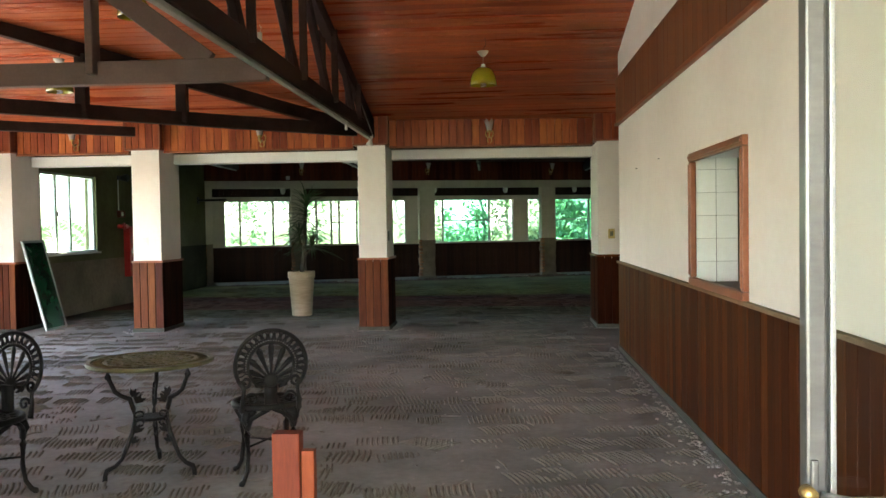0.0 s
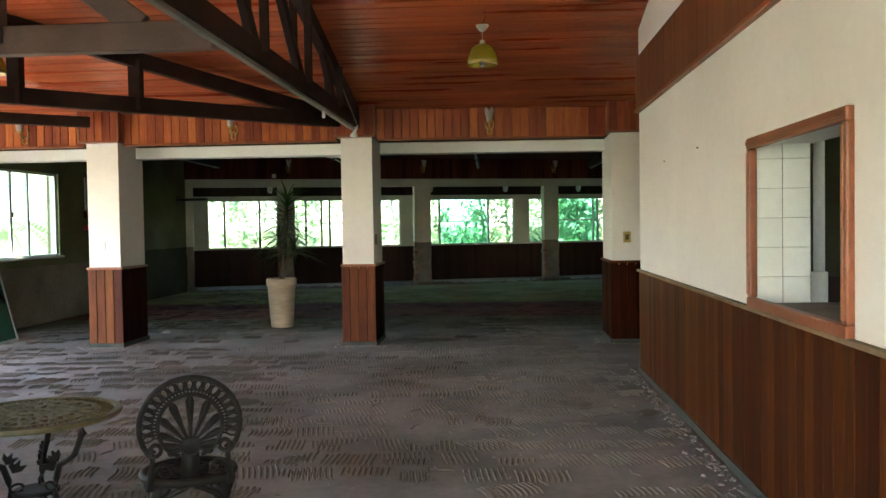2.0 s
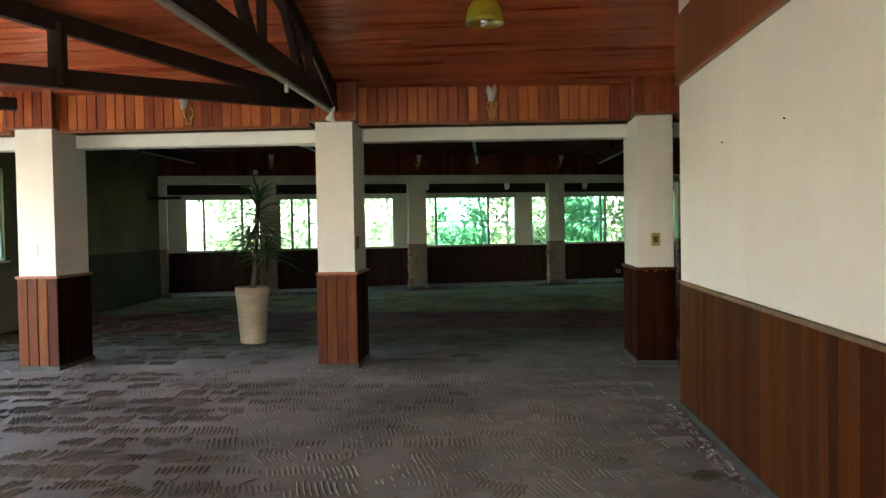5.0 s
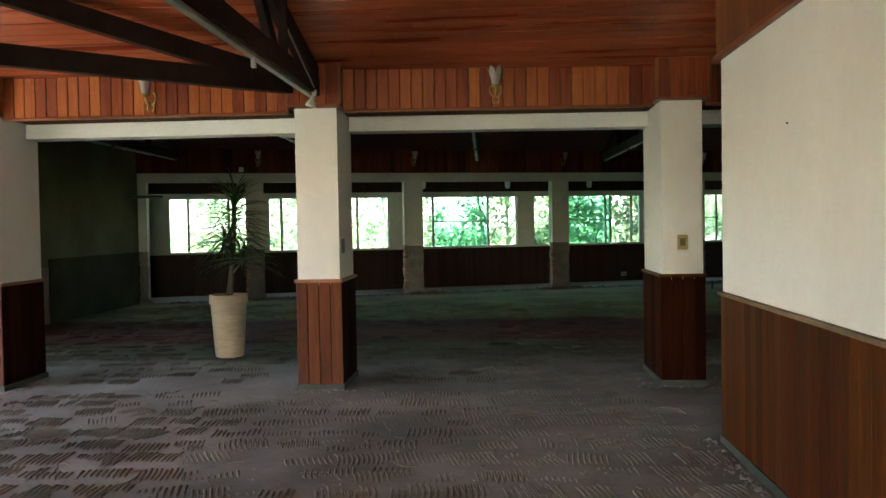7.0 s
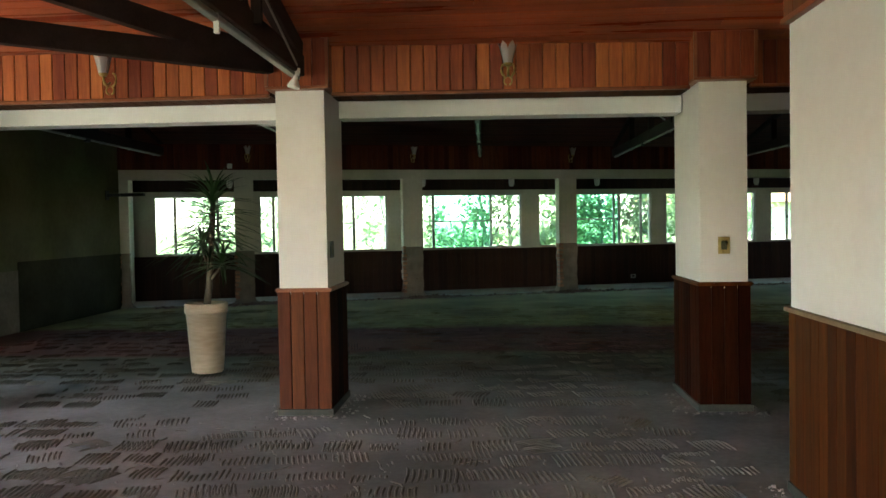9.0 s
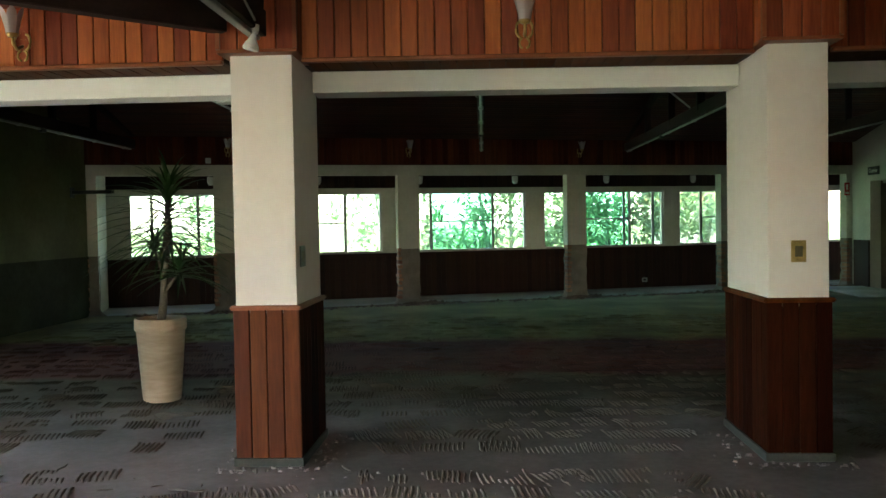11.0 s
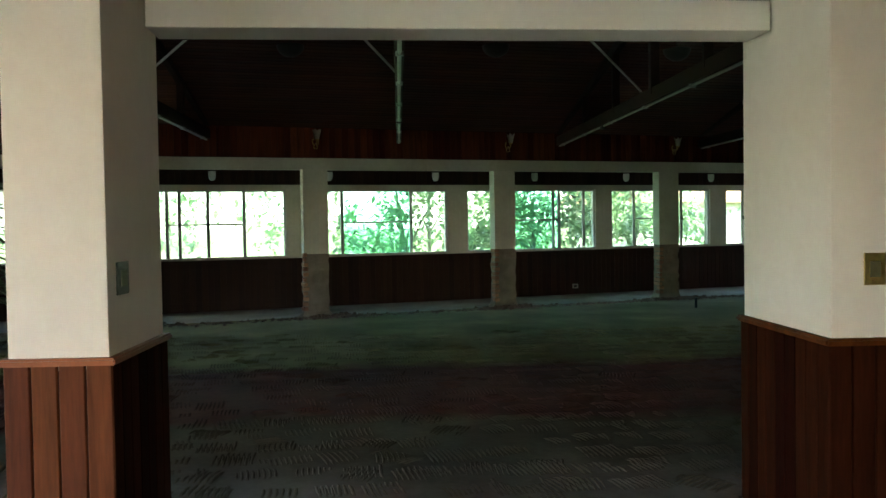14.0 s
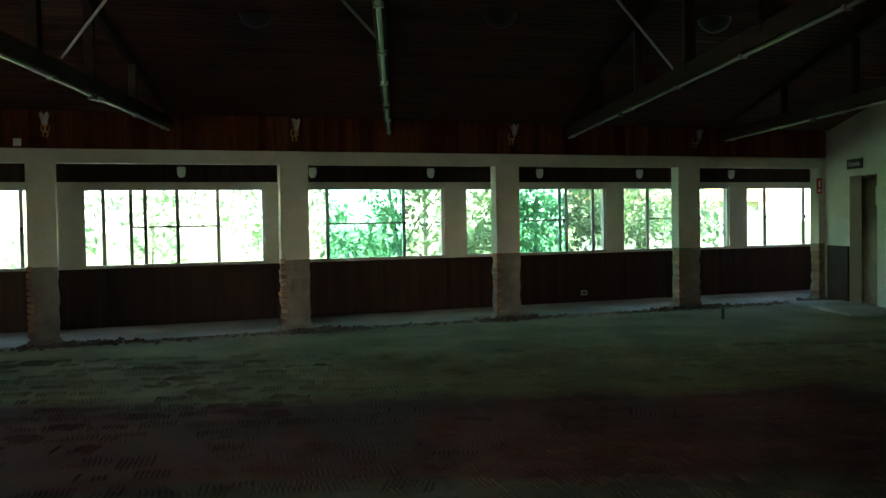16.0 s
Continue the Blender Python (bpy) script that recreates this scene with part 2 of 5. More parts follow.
def lathe(bm, prof, seg=24, m=None, wobble=None):
    """Turned shape about z from (radius, height) pairs."""
    rings = []
    for r, z in prof:
        ring = []
        for k in range(seg):
            a = k * math.tau / seg
            rr = r * (wobble(a, z) if wobble else 1)
            p = Vector((rr * math.cos(a), rr * math.sin(a), z))
            ring.append(bm.verts.new(m @ p if m else p))
        rings.append(ring)
    for p, q in zip(rings, rings[1:]):
        for k in range(seg):
            bm.faces.new((p[k], p[(k + 1) % seg], q[(k + 1) % seg], q[k]))
    return rings


def part(name, bm, material, parent=None, label="", smooth=False):
    """One mesh object from a bmesh, under a thing or a part."""
    me = bpy.data.meshes.new(name)
    bmesh.ops.recalc_face_normals(bm, faces=bm.faces)
    bm.to_mesh(me)
    bm.free()
    me.materials.append(material)
    if smooth:
        for p in me.polygons:
            p.use_smooth = True
    ob = new(name, me)
    if parent:
        ob.parent = parent
    if label:
        ob["label"] = label
    return ob


def thing(name, label, category, group="", kind=""):
    return tagged(new(name), label, category, group, kind)


def shared(name, me, parent, m):
    """One more piece on a mesh that alike pieces share."""
    ob = new(name, me)
    ob.parent = parent
    ob.matrix_basis = m
    return ob


def mesh_of(bm, name, material):
    me = bpy.data.meshes.new(name)
    bmesh.ops.recalc_face_normals(bm, faces=bm.faces)
    bm.to_mesh(me)
    bm.free()
    me.materials.append(material)
    return me


def board_mesh(w, h, d, material, gap=0.004, ease=0.005):
    """A board w wide (x), h tall (z), its face at y = 0 and its back at y = d, with eased edges."""
    bm = blk(-w / 2 + gap / 2, w / 2 - gap / 2, 0, d, 0, h)
    bmesh.ops.bevel(bm, geom=[e for e in bm.edges if abs(e.verts[0].co.z - e.verts[1].co.z) > h / 2 and e.verts[0].co.y < d / 2], offset=ease, segments=1, affect="EDGES")
    return mesh_of(bm, "board", material)


def boards(parent, a, b, z, h, w, material, d=0.014, jitter=0.002, gap=0.004, ease=0.005):
    """Boards side by side from a to b (plan points); their faces look to the right of the way from b to a."""
    a, b = Vector(a), Vector(b)
    length = (b - a).length
    n = max(1, round(length / w))
    step = length / n
    me = board_mesh(step, h, d, material, gap, ease)
    ang = math.degrees(math.atan2(b.y - a.y, b.x - a.x))
    inward = Vector((-(b - a).y, (b - a).x)).normalized()
    for i in range(n):
        p = a + (b - a) * ((i + 0.5) / n) + inward * random.uniform(0, jitter)
        shared("board", me, parent, pose(p.x, p.y, z, 0, 0, ang))


# the back row stands askew to the rest
BACK = Matrix.Translation((1.70, 22.385, 0)) @ Matrix.Rotation(radians(18.0), 4, "Z")


def B(s, n, z):
    return BACK @ Vector((s, n, z))


# ---- floor and ground ----
def floor_material(name, dark, light, rough=0.9, spec=0.1):
    m = surface(name, dark, light, (1.3, 1.3, 1.3), rough, 0.4, fine=70, stain=0.35, spec=spec)
    nt = m.node_tree
    n, ln = nt.nodes, nt.links
    bs = n["Principled BSDF"]
    src = bs.inputs["Base Color"].links[0].from_socket
    tc = n.new("ShaderNodeTexCoord")
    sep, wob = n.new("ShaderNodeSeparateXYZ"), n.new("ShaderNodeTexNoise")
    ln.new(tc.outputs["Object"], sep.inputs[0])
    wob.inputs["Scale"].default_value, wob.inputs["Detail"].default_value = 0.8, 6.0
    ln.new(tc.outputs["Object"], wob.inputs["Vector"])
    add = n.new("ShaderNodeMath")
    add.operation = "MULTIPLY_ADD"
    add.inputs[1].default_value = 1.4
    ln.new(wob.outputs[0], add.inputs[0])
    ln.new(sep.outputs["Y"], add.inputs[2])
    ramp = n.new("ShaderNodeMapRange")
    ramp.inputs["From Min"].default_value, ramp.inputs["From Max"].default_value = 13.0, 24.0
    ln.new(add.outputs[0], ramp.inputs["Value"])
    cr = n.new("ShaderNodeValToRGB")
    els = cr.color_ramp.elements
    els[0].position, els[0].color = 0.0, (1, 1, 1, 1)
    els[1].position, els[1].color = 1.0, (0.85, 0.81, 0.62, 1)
    # Red and olive residue, plus the back room's dimness darkened into the stops.
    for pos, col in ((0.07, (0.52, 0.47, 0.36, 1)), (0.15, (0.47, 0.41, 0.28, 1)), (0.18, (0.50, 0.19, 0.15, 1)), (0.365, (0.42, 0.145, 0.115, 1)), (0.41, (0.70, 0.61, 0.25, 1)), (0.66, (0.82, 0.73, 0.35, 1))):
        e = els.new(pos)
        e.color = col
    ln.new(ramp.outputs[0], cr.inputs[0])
    mul = n.new("ShaderNodeMix")
    mul.data_type, mul.blend_type = "RGBA", "MULTIPLY"
    mul.inputs[0].default_value = 1.0
    ln.new(src, mul.inputs[6])
    ln.new(cr.outputs[0], mul.inputs[7])
    ln.new(mul.outputs[2], bs.inputs["Base Color"])
    return m


M_FLOOR = floor_material("scraped_cement_floor", (0.232, 0.222, 0.200), (0.355, 0.343, 0.314))
M_ADHESIVE = floor_material("combed_tile_adhesive", (0.172, 0.155, 0.127), (0.278, 0.254, 0.214))
HX_FOYER = 1.70
bm = bmesh.new()
rim = [(-9.0, 1.2), (10.5, 1.2)] + [tuple(B(q, -0.10, 0))[:2] for q in (9.25, -11.2)]
lower, upper = [bm.verts.new((*p, -0.2)) for p in rim], [bm.verts.new((*p, 0.0)) for p in rim]
bm.faces.new(lower[::-1])
bm.faces.new(upper)
for i in range(4):
    bm.faces.new((lower[i], lower[(i + 1) % 4], upper[(i + 1) % 4], upper[i]))
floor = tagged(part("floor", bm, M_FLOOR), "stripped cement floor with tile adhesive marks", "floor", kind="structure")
# Unseen foyer shell: keeps sun off the door, its openings light the hall.
bm = bmesh.new()
box(bm, -7.0, HX_FOYER + 0.2, -4.6, 1.2, 2.75, 2.85)
tagged(part("ceiling_foyer", bm, M_PLASTER), "unseen foyer ceiling that keeps sun off the entrance", "ceiling", kind="structure")
bm = bmesh.new()
box(bm, -7.0, -6.8, -4.6, 1.2, 0, 2.75)
box(bm, HX_FOYER, HX_FOYER + 0.2, -4.6, -0.5, 0, 2.75)
for x0, x1 in ((-6.8, -6.4), (-2.7, -2.5), (1.4, HX_FOYER)):
    box(bm, x0, x1, -4.6, -4.4, 0, 2.75)
for x0, x1 in ((-6.4, -2.7), (-2.5, 1.4)):
    box(bm, x0, x1, -4.6, -4.4, 0, 0.1)
    box(bm, x0, x1, -4.6, -4.4, 2.65, 2.75)
tagged(part("wall_foyer", bm, M_PLASTER), "unseen foyer walls with two wide openings for light", "wall", kind="structure")
# Added pale ground: sunlit, it whitens the left gallery windows.
bm = bmesh.new()
box(bm, -22, -1.5, 3.2, 12, -0.34, -0.3, BACK)
tagged(part("pavement_yard", bm, M_PAVE), "added pale ground that whitens the left windows", "yard", kind="structure")
# Unseen pale ground whose sun bounce lights the hall from the west.
tagged(part("pavement_side", blk(-14, -6.9, 3.0, 20.0, -0.34, -0.3), M_PAVE), "unseen pale ground bouncing sun into the hall", "path", kind="structure")
tagged(part("pavement", blk(-9, 4, -4.6, 1.2, -0.2, -0.004), M_PAVE), "unseen pale foyer floor", "floor", kind="structure")
bm = bmesh.new()
box(bm, -400, 400, -400, 400, -1.2, -0.35)
tagged(part("ground", bm, M_GRASS), "grassy ground round the building", "ground", kind="structure")

# ---- walls ----
right = thing("wall_east", "cream plaster wall with wood wainscot and band", "wall", kind="structure")
HX = 1.70
HATCH = (4.345, 5.635, 0.955, 1.805)
bm = bmesh.new()
box(bm, HX, HX + 0.2, -0.5, HATCH[0], 0, 4.6)
box(bm, HX, HX + 0.2, HATCH[1], 9.23, 0, 4.6)
box(bm, HX, HX + 0.2, HATCH[0], HATCH[1], 0, HATCH[2])
box(bm, HX, HX + 0.2, HATCH[0], HATCH[1], HATCH[3], 4.6)
part("plaster", bm, M_PLASTER, right)
part("cap_rail", blk(HX - 0.035, HX, -0.5, 9.24, 0.928, 0.951, 0.004), M_CAPRAIL, right, "dusty brown cap rail")
part("skirting", blk(HX - 0.022, HX - 0.016, 0.0, 9.235, 0, 0.05), M_SKIRT, right)
part("band_moulding", blk(HX - 0.045, HX, -0.5, 9.24, 2.385, 2.415, 0.008), M_TRIM, right)
boards(right, (HX - 0.015, 9.23), (HX - 0.015, -0.5), 0.0, 0.928, 0.105, M_WAINSCOT, gap=0.001, ease=0.002)
boards(right, (HX - 0.03, 9.235), (HX - 0.03, -0.5), 2.415, 0.47, 0.14, M_BOARD2, d=0.03, gap=0.001, ease=0.002)

bm = bmesh.new()
box(bm, HX + 0.2, 7.4, 9.03, 9.23, 0, 4.6)
tagged(part("wall_return", bm, M_PLASTER), "plain plaster partition behind the hatch wall", "wall", kind="structure")

# back room, east side with a doorway
bm = bmesh.new()
D0, D1 = 22.55, 23.38
box(bm, 7.4, 7.6, 9.03, D0, 0, 4.2)
box(bm, 7.4, 7.6, D1, 24.4, 0, 4.2)
box(bm, 7.4, 7.6, D0, D1, 2.1, 4.2)
tagged(part("wall_far_east", bm, M_PLASTER_W), "pale plaster wall with a dark doorway", "wall", kind="structure")

# west wall of the front room with a wide opening, and of the back room with a window
bm = bmesh.new()
box(bm, -6.8, -6.6, 1.2, 5.6, 0, 4.6)
box(bm, -6.8, -6.6, 9.9, 11.1, 0, 4.6)
box(bm, -6.8, -6.6, 5.6, 9.9, 2.2, 4.6)
tagged(part("wall_west", bm, M_PLASTER), "cream plaster wall with a wide garden opening", "wall", kind="structure")
WY0, WY1, WZ0, WZ1 = 12.47, 14.26, 1.0, 2.27
bm = bmesh.new()
box(bm, -6.67, -6.47, 11.1, WY0, 0, 4.2)
box(bm, -6.67, -6.47, WY1, 20.0, 0.98, 4.2)
box(bm, -6.67, -6.47, WY1, 20.0, 0, 0.98)
box(bm, -6.67, -6.47, WY0, WY1, 0, WZ0)
box(bm, -6.67, -6.47, WY0, WY1, WZ1, 4.2)
west2 = thing("wall_far_west", "dim stained plaster wall with a lower dado", "wall", kind="structure")
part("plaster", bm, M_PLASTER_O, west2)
bm = bmesh.new()
box(bm, -6.47, -6.462, 16.4, 19.9, 0.0, 0.98)
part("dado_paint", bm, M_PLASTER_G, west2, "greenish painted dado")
bm = bmesh.new()
box(bm, -6.47, -6.464, 11.95, 16.4, 0.0, 0.86)
part("bare_patch", bm, M_DIRTY, west2, "stained bare plaster where panelling was removed")
part("sill", blk(-6.47, -6.41, WY0 - 0.03, WY1 + 0.03, WZ0 - 0.03, WZ0, 0.005), M_PLASTER_W, west2)

# entrance side: open doors under a lintel
bm = bmesh.new()
box(bm, -6.8, HX, 1.2, 1.4, 2.72, 4.6)
box(bm, -6.8, -5.2, 1.2, 1.4, 0, 2.72)
box(bm, -3.4, -1.7, 1.2, 1.4, 0, 2.72)
box(bm, -5.2, -3.4, 1.2, 1.4, 0, 0.3)
tagged(part("wall_front", bm, M_PLASTER), "entrance wall with wide open doorways", "wall", kind="structure")


# ---- columns with panelled feet ----
def column(x0, x1, y0, y1, face_material=M_PLASTER):
    c = thing("column", "square plaster column with red wood panelled foot", "column", "columns of the hall", "structure")
    part("shaft", blk(x0 + 0.012, x1 - 0.012, y0 + 0.012, y1 - 0.012, 0.90, 2.412, 0.004), face_material, c, "cream plaster shaft")
    h = 0.92
    front = M_MAROON_SHADE if x0 > 1 else M_DADO
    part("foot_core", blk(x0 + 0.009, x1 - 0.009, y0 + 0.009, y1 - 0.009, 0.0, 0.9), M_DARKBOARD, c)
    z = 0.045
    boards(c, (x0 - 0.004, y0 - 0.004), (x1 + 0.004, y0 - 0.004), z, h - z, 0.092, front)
    # Right side near-black on every column: the shaded face is painted in.
    boards(c, (x1 + 0.004, y0), (x1 + 0.004, y1), z, h - z, 0.10, M_MAROON_SHADE)
    boards(c, (x0 - 0.004, y1), (x0 - 0.004, y0), z, h - z, 0.10, M_MAROON_SHADE if x0 > 1 else M_DADO)
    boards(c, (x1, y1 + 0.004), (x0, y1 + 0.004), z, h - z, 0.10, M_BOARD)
    bm = bmesh.new()
    box(bm, x0 - 0.02, x1 + 0.02, y0 - 0.02, y1 + 0.02, h, h + 0.028)
    bmesh.ops.recalc_face_normals(bm, faces=bm.faces)
    bmesh.ops.bevel(bm, geom=list(bm.edges), offset=0.008, segments=2, affect="EDGES")
    part("foot_moulding", bm, M_WAINSCOT if x0 > 1 else M_TRIM, c)
    part("skirting", blk(x0 - 0.014, x1 + 0.014, y0 - 0.014, y1 + 0.014, 0, 0.05, 0.004), M_SKIRT, c, "grey scuffed skirting")
    # wooden head box
    zt = 2.80
    boards(c, (x0 - 0.03, y0 - 0.075), (x1 + 0.03, y0 - 0.075), 2.413, zt - 2.413, 0.10, M_BOARD)
    boards(c, (x1 + 0.03, y0 - 0.075), (x1 + 0.03, 11.5), 2.413, zt - 2.413, 0.10, M_BOARD)
    boards(c, (x0 - 0.03, 11.5), (x0 - 0.03, y0 - 0.075), 2.413, zt - 2.413, 0.10, M_BOARD)
    part("head_moulding", blk(x0 - 0.04, x1 + 0.04, y0 - 0.085, 11.49, 2.405, 2.425, 0.005), M_TRIM, c)
    bm = bmesh.new()
    for x in (x0 - 0.03, x1 + 0.03):
        box(bm, x - 0.012, x + 0.012, y0 - 0.088, y0 - 0.06, 2.427, zt)
    part("corner_bead", bm, M_TRIM, c)
    return c


COLS = [(-6.5, -6.075), (-4.45, -4.045), (-1.428, -1.04), (1.668, 2.035)]
for x0, x1 in COLS:
    column(x0, x1, 11.03 if x0 < 1 else 11.12, 11.75 if x0 < 1 else 12.02)

beam = thing("wall_beam", "white plaster beam under a red wood fascia", "beam", kind="structure")


def along(x, a, b):
    """The row runs straight to the panelled column and a little askew past it."""
    f = min(max((x + 1.03) / 2.7, 0.0), 1.0)
    return a + (b - a) * f


fascia_y = lambda x: along(x, 11.09, 11.21)
beam_y = lambda x: along(x, 11.50, 11.66)
spans = [(-6.06, -4.455), (-4.04, -1.443), (-1.035, 1.663), (2.04, 7.4)]
for a, b in spans:
    part("beam", timber((a, beam_y(a) + 0.12, 2.3175), (b, beam_y(b) + 0.12, 2.3175), 0.24, 0.135, 0.004), M_BEAMWHITE, beam)
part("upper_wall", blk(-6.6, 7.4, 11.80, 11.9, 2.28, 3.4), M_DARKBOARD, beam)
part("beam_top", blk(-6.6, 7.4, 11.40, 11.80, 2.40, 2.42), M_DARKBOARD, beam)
for a, b in spans:
    a, b = a + 0.03, b - 0.03
    ya, yb = fascia_y(a), fascia_y(b)
    boards(beam, (a, ya), (b, yb), 2.39, 0.40, 0.098, M_BOARD, d=0.02, jitter=0.005)
    part("fascia_moulding", timber((a, ya, 2.378), (b, yb, 2.378), 0.05, 0.025), M_TRIM, beam)
    # boarded soffit strip
    bm = bmesh.new()
    x = a
    while x < b - 0.01:
        e = min(x + 0.1, b)
        box(bm, x + 0.003, e - 0.003, fascia_y(x) + 0.02, beam_y(x) - 0.002, 2.386, 2.395)
        x = e
    part("soffit_boards", bm, M_WAINSCOT, beam)


# ---- ceilings ----
def boarded(name, x0, x1, a, b, width, material, label):
    """Boards along x between the lines a and b, each (y, z)."""
    bm = bmesh.new()
    (ya, za), (yb, zb) = a, b
    length = math.hypot(yb - ya, zb - za)
    n = round(length / width)
    ang = math.degrees(math.atan2(zb - za, yb - ya))
    for i in range(n):
        f = i / n
        m = pose(0, ya + (yb - ya) * f, za + (zb - za) * f + random.uniform(-0.002, 0.002), ang, 0, 0)
        cut = x0 + (x1 - x0) * random.uniform(0.25, 0.75)
        for p, q in ((x0, cut - 0.001), (cut + 0.001, x1)):
            box(bm, p, q, 0.005, length / n - 0.005, 0.0, 0.02, m)
            box(bm, p, q, -0.005, 0.005, 0.012, 0.02, m)
    return tagged(part(name, bm, material), label, "ceiling", kind="structure")


RIDGE, RZ = 3.9, 4.34
def roof_z(y):
    return 2.73 + (11.13 - y) * (RZ - 2.73) / (11.13 - RIDGE)
boarded("ceiling", -6.6, HX, (RIDGE, RZ), (9.23, roof_z(9.23)), 0.098, M_CEILING, "sloping ceiling of varnished red-brown boards")
boarded("ceiling_low", -6.6, 7.4, (9.23, roof_z(9.23)), (11.42, roof_z(11.42)), 0.098, M_CEILING, "sloping ceiling of varnished red-brown boards")
boarded("ceiling_front", -6.6, HX, (1.2, 3.7), (RIDGE, RZ), 0.098, M_CEILING, "sloping ceiling of varnished red-brown boards")
bm = bmesh.new()
box(bm, -7.2, 7.8, 0.6, 11.4, 4.62, 4.7)
box(bm, -6.8, HX + 0.2, 0.9, 1.2, 3.7, 4.62)
tagged(part("roof", bm, M_TILEROOF), "roof over the hall", "roof", kind="structure")


# back room ceiling between the column row and the skewed row
def back_ceiling():
    bm = bmesh.new()
    rows = 96
    for i in range(rows):
        f0, f1 = i / rows, (i + 1) / rows
        pts = []
        for f in (f0 + 0.0006, f1 - 0.0006):
            for s in (-9.4, 6.6):
                far = B(s, -0.12, 0)
                near = Vector((far.x, 11.9, 0))
                p = near.lerp(far, f)
                p.z = 2.92 + 1.05 * (1 - abs(2 * f - 1))
                pts.append(p)
        a, b, c, d = pts
        up = Vector((0, 0, 0.02))
        v = [bm.verts.new(p) for p in (a, b, d, c, a + up, b + up, d + up, c + up)]
        for q in ((0, 1, 2, 3), (7, 6, 5, 4), (0, 4, 5, 1), (1, 5, 6, 2), (2, 6, 7, 3), (3, 7, 4, 0)):
            bm.faces.new([v[k] for k in q])
    return bm


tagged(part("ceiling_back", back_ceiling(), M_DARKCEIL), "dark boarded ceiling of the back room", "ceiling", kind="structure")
bm = bmesh.new()
box(bm, -7.2, 9.8, 11.4, 29.0, 4.3, 4.4)
tagged(part("roof_back", bm, M_TILEROOF), "roof over the back room", "roof", kind="structure")

# ---- back row: pillars, beam, fascia ----
row = thing("wall_inner", "plaster beam on pillars before the window gallery", "beam", kind="structure")
bm = bmesh.new()
box(bm, -8.75, 6.4, -0.0, 0.20, 2.285, 2.462, BACK)
part("beam", bm, M_PLASTER_W, row)
bm = bmesh.new()
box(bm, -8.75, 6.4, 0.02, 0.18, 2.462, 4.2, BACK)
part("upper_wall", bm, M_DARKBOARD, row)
a, b = B(-8.65, -0.03, 0), B(6.3, -0.03, 0)
boards(row, (a.x, a.y), (b.x, b.y), 2.467, 0.46, 0.10, M_DARKRED, d=0.02)


def rough_pillar(s0, s1, brick_side=-1):
    """A pillar whose panelling was torn off: plaster above, ragged render and bricks below."""
    p = thing("pillar", "white plaster pillar with torn-off brick and render foot", "pillar", "pillars of the gallery", "structure")
    bm = blk(s0, s1, 0.0, 0.20, 0.98, 2.29, 0.004, None)
    bmesh.ops.transform(bm, matrix=BACK, verts=bm.verts)
    part("shaft", bm, M_PLASTER_W, p)
    bm = bmesh.new()
    nz, na = 26, 28
    rings = []
    for i in range(nz + 1):
        z = -0.09 + 1.10 * i / nz
        flare = 0.09 * max(0, 1 - z / 0.12) ** 2
        ring = []
        for k in range(na):
            u = k / na * 4
            side, f = int(u), u - int(u)
            c = [(s0, 0.0), (s1, 0.0), (s1, 0.20), (s0, 0.20), (s0, 0.0)]
            x = c[side][0] + (c[side + 1][0] - c[side][0]) * f
            y = c[side][1] + (c[side + 1][1] - c[side][1]) * f
            q = Vector((x - (s0 + s1) / 2, y - 0.10, 0))
            out = q.normalized()
            edge = min(abs(f), abs(1 - f))
            w = noise.noise(Vector((s0 * 7 + x * 9, y * 9, z * 11))) * (0.028 if edge < 0.12 else 0.012)
            q += out * (flare + w - 0.008)
            ring.append(bm.verts.new(BACK @ Vector((q.x + (s0 + s1) / 2, q.y + 0.10, z))))
        rings.append(ring)
    for r, t in zip(rings, rings[1:]):
        for k in range(na):
            bm.faces.new((r[k], r[(k + 1) % na], t[(k + 1) % na], t[k]))
    bm.faces.new(rings[-1])
    part("render_foot", bm, M_RENDER, p, "grey rough cement render")
    # bricks laid bare along one edge
    s = s0 if brick_side < 0 else s1
    z = 0.1
    while z < 0.94:
        w, d = random.uniform(0.05, 0.10), random.uniform(0.08, 0.15)
        bmk = blk(-w / 2, w / 2, -0.015, d, 0, 0.058, 0.008)
        for v in bmk.verts:
            v.co += Vector(noise.noise_vector(v.co * 20 + Vector((s, z, 0)) * 5)) * 0.008
        br = part("brick", bmk, M_BRICK, p)
        br.matrix_basis = BACK @ pose(s - brick_side * (w / 2 - 0.02) * 1.0, -0.008, z, 0, 0, random.uniform(-8, 8))
        z += random.uniform(0.068, 0.085)
    return p


for s0, s1 in ((-8.64, -8.43), (-6.60, -6.257), (-3.455, -3.065), (-0.245, 0.135), (2.98, 3.395), (5.86, 6.06)):
    rough_pillar(s0, s1)

# ---- gallery with windows ----
GN = 2.45
WINDOWS = [(-8.18, -6.45), (-6.05, -3.29), (-2.62, -0.165), (0.24, 3.10), (3.475, 5.935), (6.355, 8.2)]
Z0, Z1 = 0.855, 2.075
gal = thing("wall_north", "gallery wall with a row of windows over dark wainscot", "wall", kind="structure")
bm = bmesh.new()
edges = [-9.2] + [e for w in WINDOWS for e in w] + [9.4]
for a, b in zip(edges[::2], edges[1::2]):
    box(bm, a, b, GN, GN + 0.2, Z0, Z1, BACK)
box(bm, -9.2, 9.4, GN, GN + 0.2, Z1, 2.9, BACK)
box(bm, -9.2, 9.4, GN, GN + 0.2, -0.1, Z0, BACK)
part("plaster", bm, M_PLASTER_W, gal)
